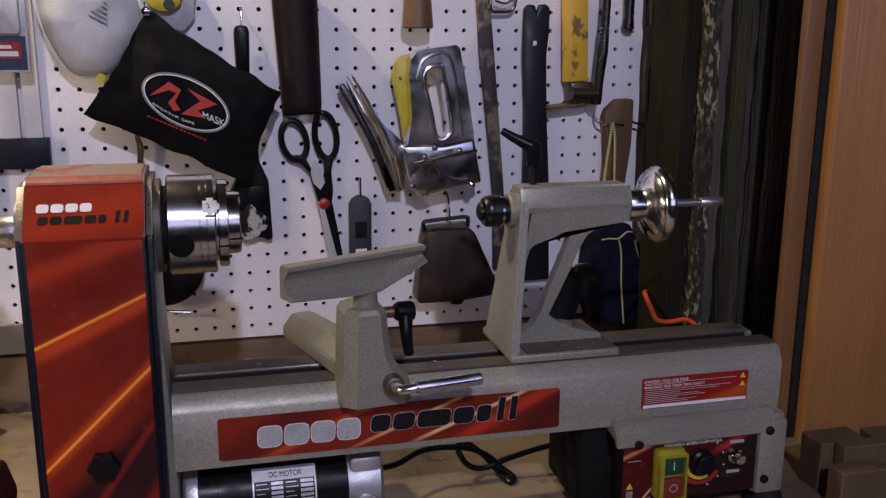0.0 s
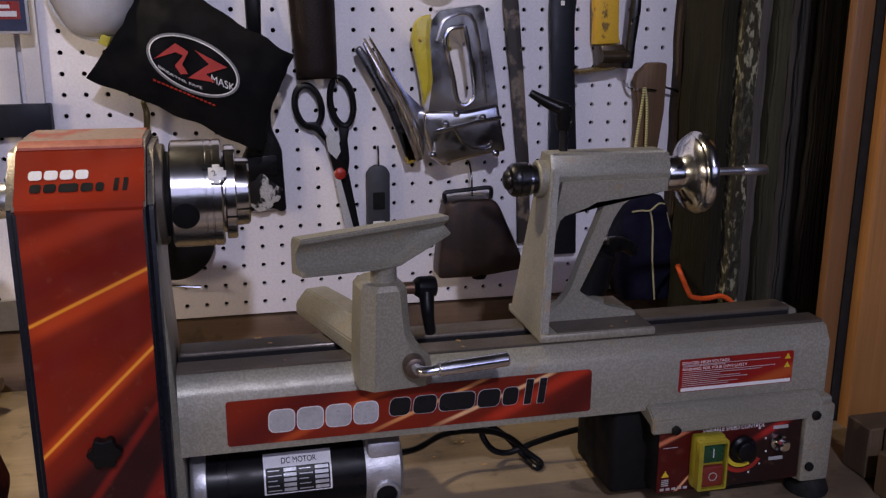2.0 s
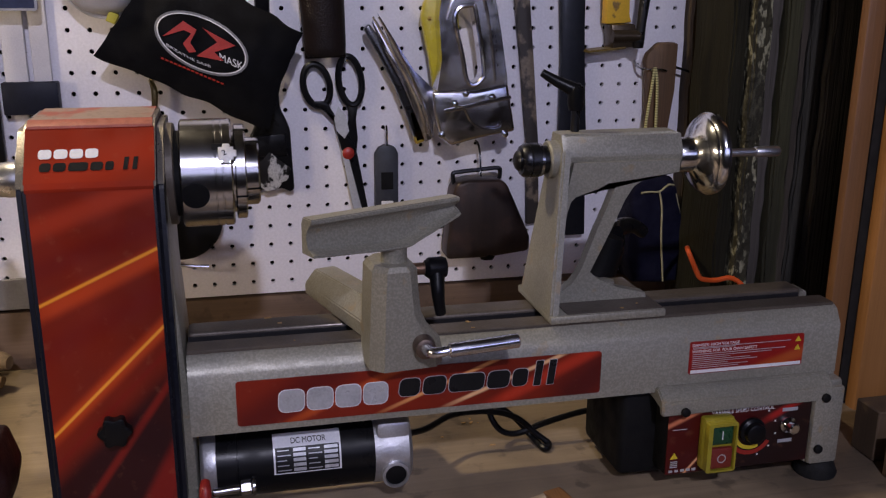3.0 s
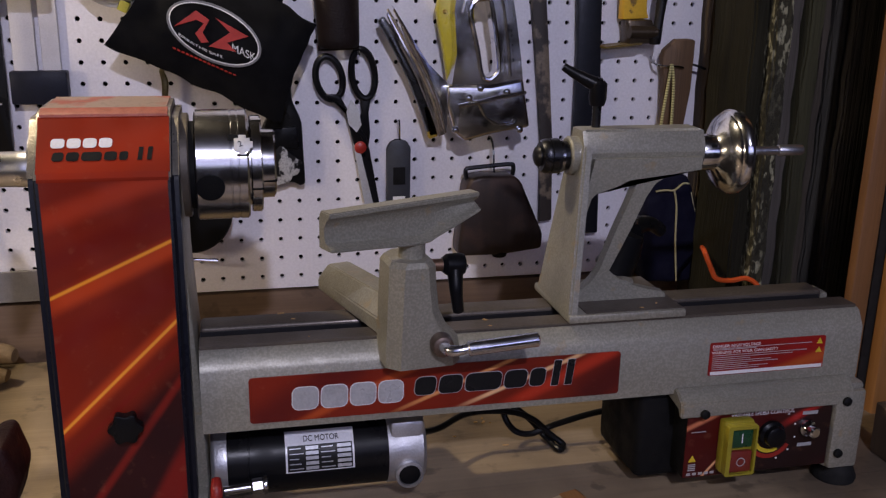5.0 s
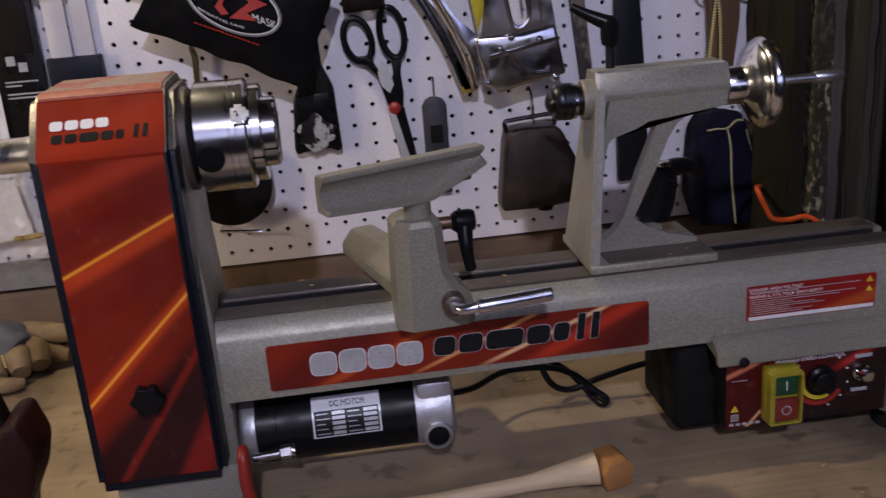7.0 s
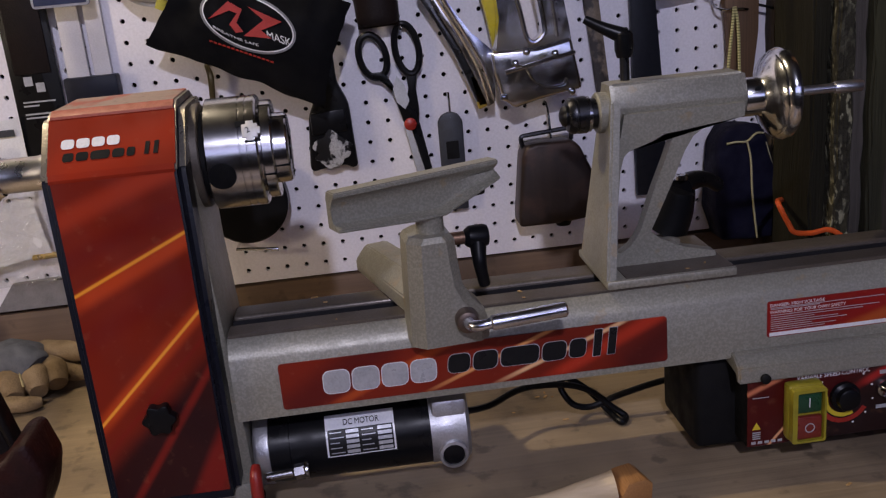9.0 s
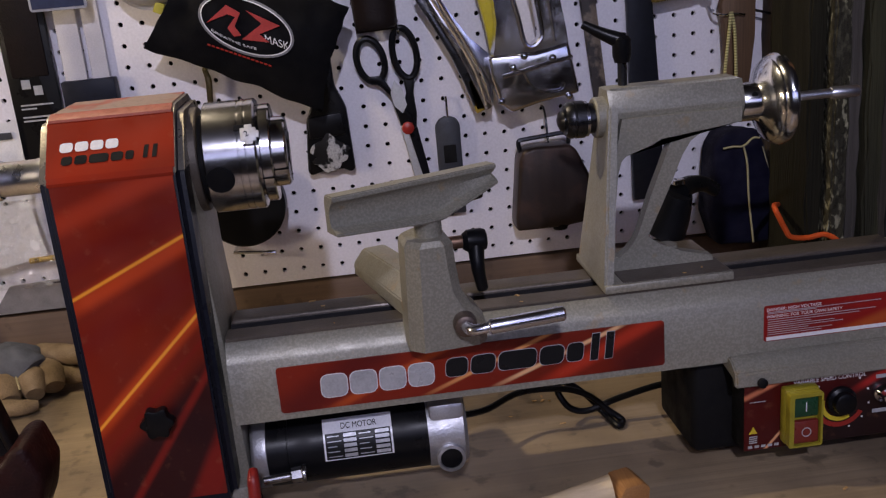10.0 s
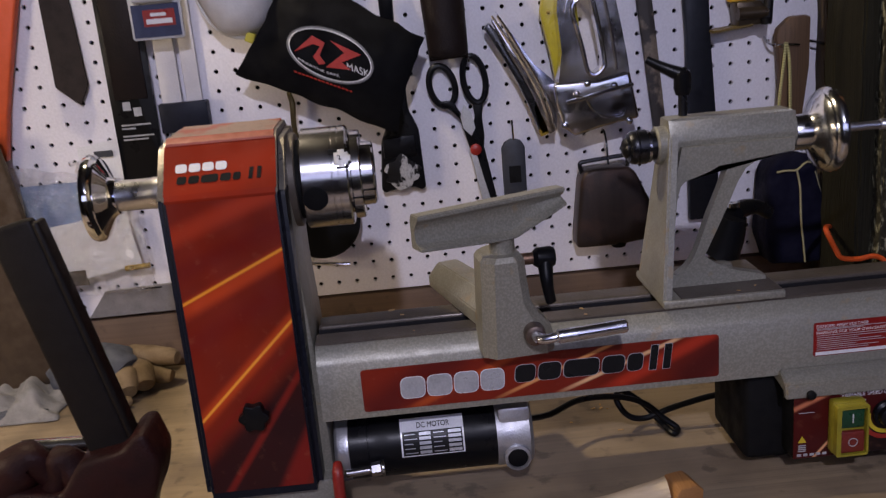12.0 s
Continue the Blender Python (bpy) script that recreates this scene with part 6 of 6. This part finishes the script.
for k, (x, y, z) in enumerate(((-0.332, -0.110, 0.930), (-0.306, -0.100, 0.931), (-0.288, -0.082, 0.931))):
    part("knuckle_patch", blob([(x - 0.010, y + 0.016, z + 0.004), (x, y, z), (x + 0.008, y - 0.016, z - 0.010)], [0.013, 0.019, 0.012], 2.0 + k, 0.003), tan_leather, gv, "tan leather patch")
    part("piping", tube([(x - 0.016, y + 0.012, z + 0.015), (x - 0.012, y - 0.008, z + 0.014), (x - 0.006, y - 0.021, z + 0.001)], 0.0014, 6, 4), worn("pale_seam_thread", (0.30, 0.25, 0.13), 0.8), gv, "pale seam piping")
part("finger", blob([(-0.310, -0.040, 0.942), (-0.290, -0.050, 0.945), (-0.262, -0.062, 0.946), (-0.240, -0.070, 0.945)], [0.015, 0.0145, 0.0135, 0.0085], 3.0, 0.002), tan_leather, gv)
part("finger", blob([(-0.305, -0.060, 0.928), (-0.288, -0.066, 0.926), (-0.266, -0.072, 0.924), (-0.250, -0.076, 0.922)], [0.014, 0.013, 0.012, 0.0075], 4.0, 0.002), tan_leather, gv)
part("thumb", blob([(-0.345, -0.128, 0.917), (-0.325, -0.134, 0.916), (-0.303, -0.134, 0.915), (-0.292, -0.130, 0.914)], [0.011, 0.0105, 0.0095, 0.005], 5.0, 0.002), tan_leather, gv)
rg = thing("crumpled_rag", "crumpled pale grey-blue rag lying on the bench", "rag")
part("cloth", folded(-0.56, -0.385, -0.150, -0.035, BENCH + 0.0015, 0.028, 6.0), worn("pale_grey_cotton", (0.22, 0.215, 0.225), 0.9, dark=0.55, scale=50, grain=700, bump=0.4), rg, smooth=80)
part("hem", tube([(-0.52, -0.138, 0.912), (-0.47, -0.140, 0.911), (-0.43, -0.128, 0.914), (-0.40, -0.132, 0.911)], [0.006, 0.008, 0.007, 0.005], 10, 5), blue_cotton, rg, "dark blue hem")

bc = thing("bar_clamp", "dark steel bar clamp with red jaw on the bench", "clamp")
# clamp colours are darkened to hold the shadow lying over it
clamp_red = worn("shade_darkened_red_cast_iron", (0.022, 0.0055, 0.005), 0.55, 0.0, 0.5, 50, 400, 0.4)
clamp_black = worn("shade_darkened_brown_steel", (0.010, 0.0075, 0.0065), 0.6, 0.0)
lean = Matrix.Translation((-0.1725, -0.55, 1.060)) @ Matrix.Rotation(radians(-12.5), 4, "Y")
part("bar", moved(box(-0.020, 0.016, -0.006, 0.006, -0.05, 0.197, 0.0035, 3), lean), clamp_black, bc)
part("bar_edge", moved(box(0.016, 0.022, -0.009, 0.009, -0.03, 0.194, 0.003, 3), lean), clamp_black, bc)
part("jaw", join(slab([(-0.270, 1.000), (-0.262, 1.040), (-0.215, 1.030), (-0.195, 1.058), (-0.160, 1.064), (-0.150, 1.076), (-0.139, 1.078), (-0.131, 1.050), (-0.137, 1.026), (-0.150, 1.000), (-0.155, 0.960), (-0.250, 0.960)], -0.575, -0.525, 0.008, 3), box(-0.235, -0.165, -0.585, -0.515, BENCH + 0.001, 0.975, 0.006)), clamp_red, bc)
part("jaw_lug", blob([(-0.268, -0.556, 1.030), (-0.250, -0.556, 1.050), (-0.238, -0.556, 1.056), (-0.230, -0.556, 1.044), (-0.222, -0.556, 1.030)], [0.020, 0.020, 0.015, 0.012, 0.010], 9.0, 0.004), clamp_red, bc, "dark red cast lug")
part("jaw_lug", blob([(-0.226, -0.556, 1.028), (-0.217, -0.556, 1.046), (-0.212, -0.556, 1.056), (-0.204, -0.556, 1.040), (-0.198, -0.556, 1.028)], [0.012, 0.013, 0.011, 0.013, 0.010], 11.0, 0.003), clamp_red, bc, "dark red cast lug")
part("bright_screw", rod((-0.262, -0.520, 1.050), (-0.190, -0.520, 1.048), 0.0075, 14), steel, bc)

sk = thing("turned_stick", "pale peeled branch with a sawn orange-brown end, lying on the bench", "wood stick")
peeled = wood("pale_peeled_wood", (0.62, 0.50, 0.34), (0.46, 0.34, 0.20), "x", 22, 0.6, 0.3)
sawn = wood("sawn_orange_end_grain", (0.42, 0.20, 0.06), (0.30, 0.13, 0.04), "y", 40, 0.7)
part("shaft", tube([(0.00, -0.503, 0.9155), (0.05, -0.501, 0.9165), (0.09, -0.499, 0.916), (0.16, -0.494, 0.9145), (0.24, -0.488, 0.9155), (0.275, -0.487, 0.9185), (0.304, -0.488, 0.9215)], [0.0085, 0.0098, 0.0088, 0.0070, 0.0076, 0.0110, 0.0150], 18, 5), peeled, sk)
part("sawn_end", moved(slab([(-0.016, -0.018), (-0.020, 0.004), (-0.012, 0.017), (0.012, 0.018), (0.021, 0.010), (0.019, -0.016), (0.006, -0.0185)], -0.020, 0.024, 0.002), Matrix.Translation((0.3170, -0.490, 0.9210)) @ Matrix.Scale(0.72, 4) @ Matrix.Rotation(radians(12), 4, "Z")), sawn, sk)
part("knot", spun([(0, 0.009), (0.003, 0.0075), (0.004, 0)], (0.085, -0.507, 0.9175), "y", 14), worn("dark_knot", (0.10, 0.04, 0.03), 0.7), sk)

block_wood = wood("rough_pine_offcut", (0.13, 0.082, 0.043), (0.075, 0.046, 0.025), "z", 26, 0.75, 0.5)
for x0, x1, y0, y1, h in ((0.684, 0.744, -0.450, -0.412, 0.058), (0.699, 0.752, -0.471, -0.4525, 0.062), (0.676, 0.737, -0.500, -0.474, 0.047), (0.756, 0.797, -0.462, -0.420, 0.058)):
    solid("wood_offcut", box(x0, x1, y0, y1, BENCH + 0.0005, BENCH + h, 0.0015, 1), block_wood, "rough sawn pine offcut standing on the bench", "wood block", "offcuts beside the lathe")


# loose shavings on the lathe bed and the bench
def shavings():
    rnd = random.Random(5)
    bms = []
    for x0, x1, y0, y1, z, k in ((0.02, 0.30, -0.442, -0.422, 1.0892, 5), (0.02, 0.16, -0.392, -0.372, 1.0887, 4), (0.335, 0.425, -0.440, -0.420, 1.0979, 2), (-0.05, 0.55, -0.66, -0.50, BENCH + 0.0004, 40), (0.20, 0.38, -0.33, -0.12, BENCH + 0.0004, 16), (0.62, 0.70, -0.62, -0.50, BENCH + 0.0004, 10)):
        for _ in range(k):
            a, w = rnd.uniform(0, 180), rnd.uniform(0.0012, 0.0034)
            flake = box(-w, w, -w * 0.4, w * 0.4, 0, 0.0007)
            bms.append(moved(flake, Matrix.Translation((rnd.uniform(x0, x1), rnd.uniform(y0, y1), z)) @ Matrix.Rotation(radians(a), 4, "Z") @ Matrix.Rotation(radians(rnd.uniform(0, 10)), 4, "Y")))
    return join(*bms)


solid("wood_shavings", shavings(), worn("pale_orange_shavings", (0.48, 0.30, 0.13), 0.8, dark=0.6, scale=300), "pale orange wood shavings scattered on the lathe and bench", "shavings", kind="stuff", smooth=0)
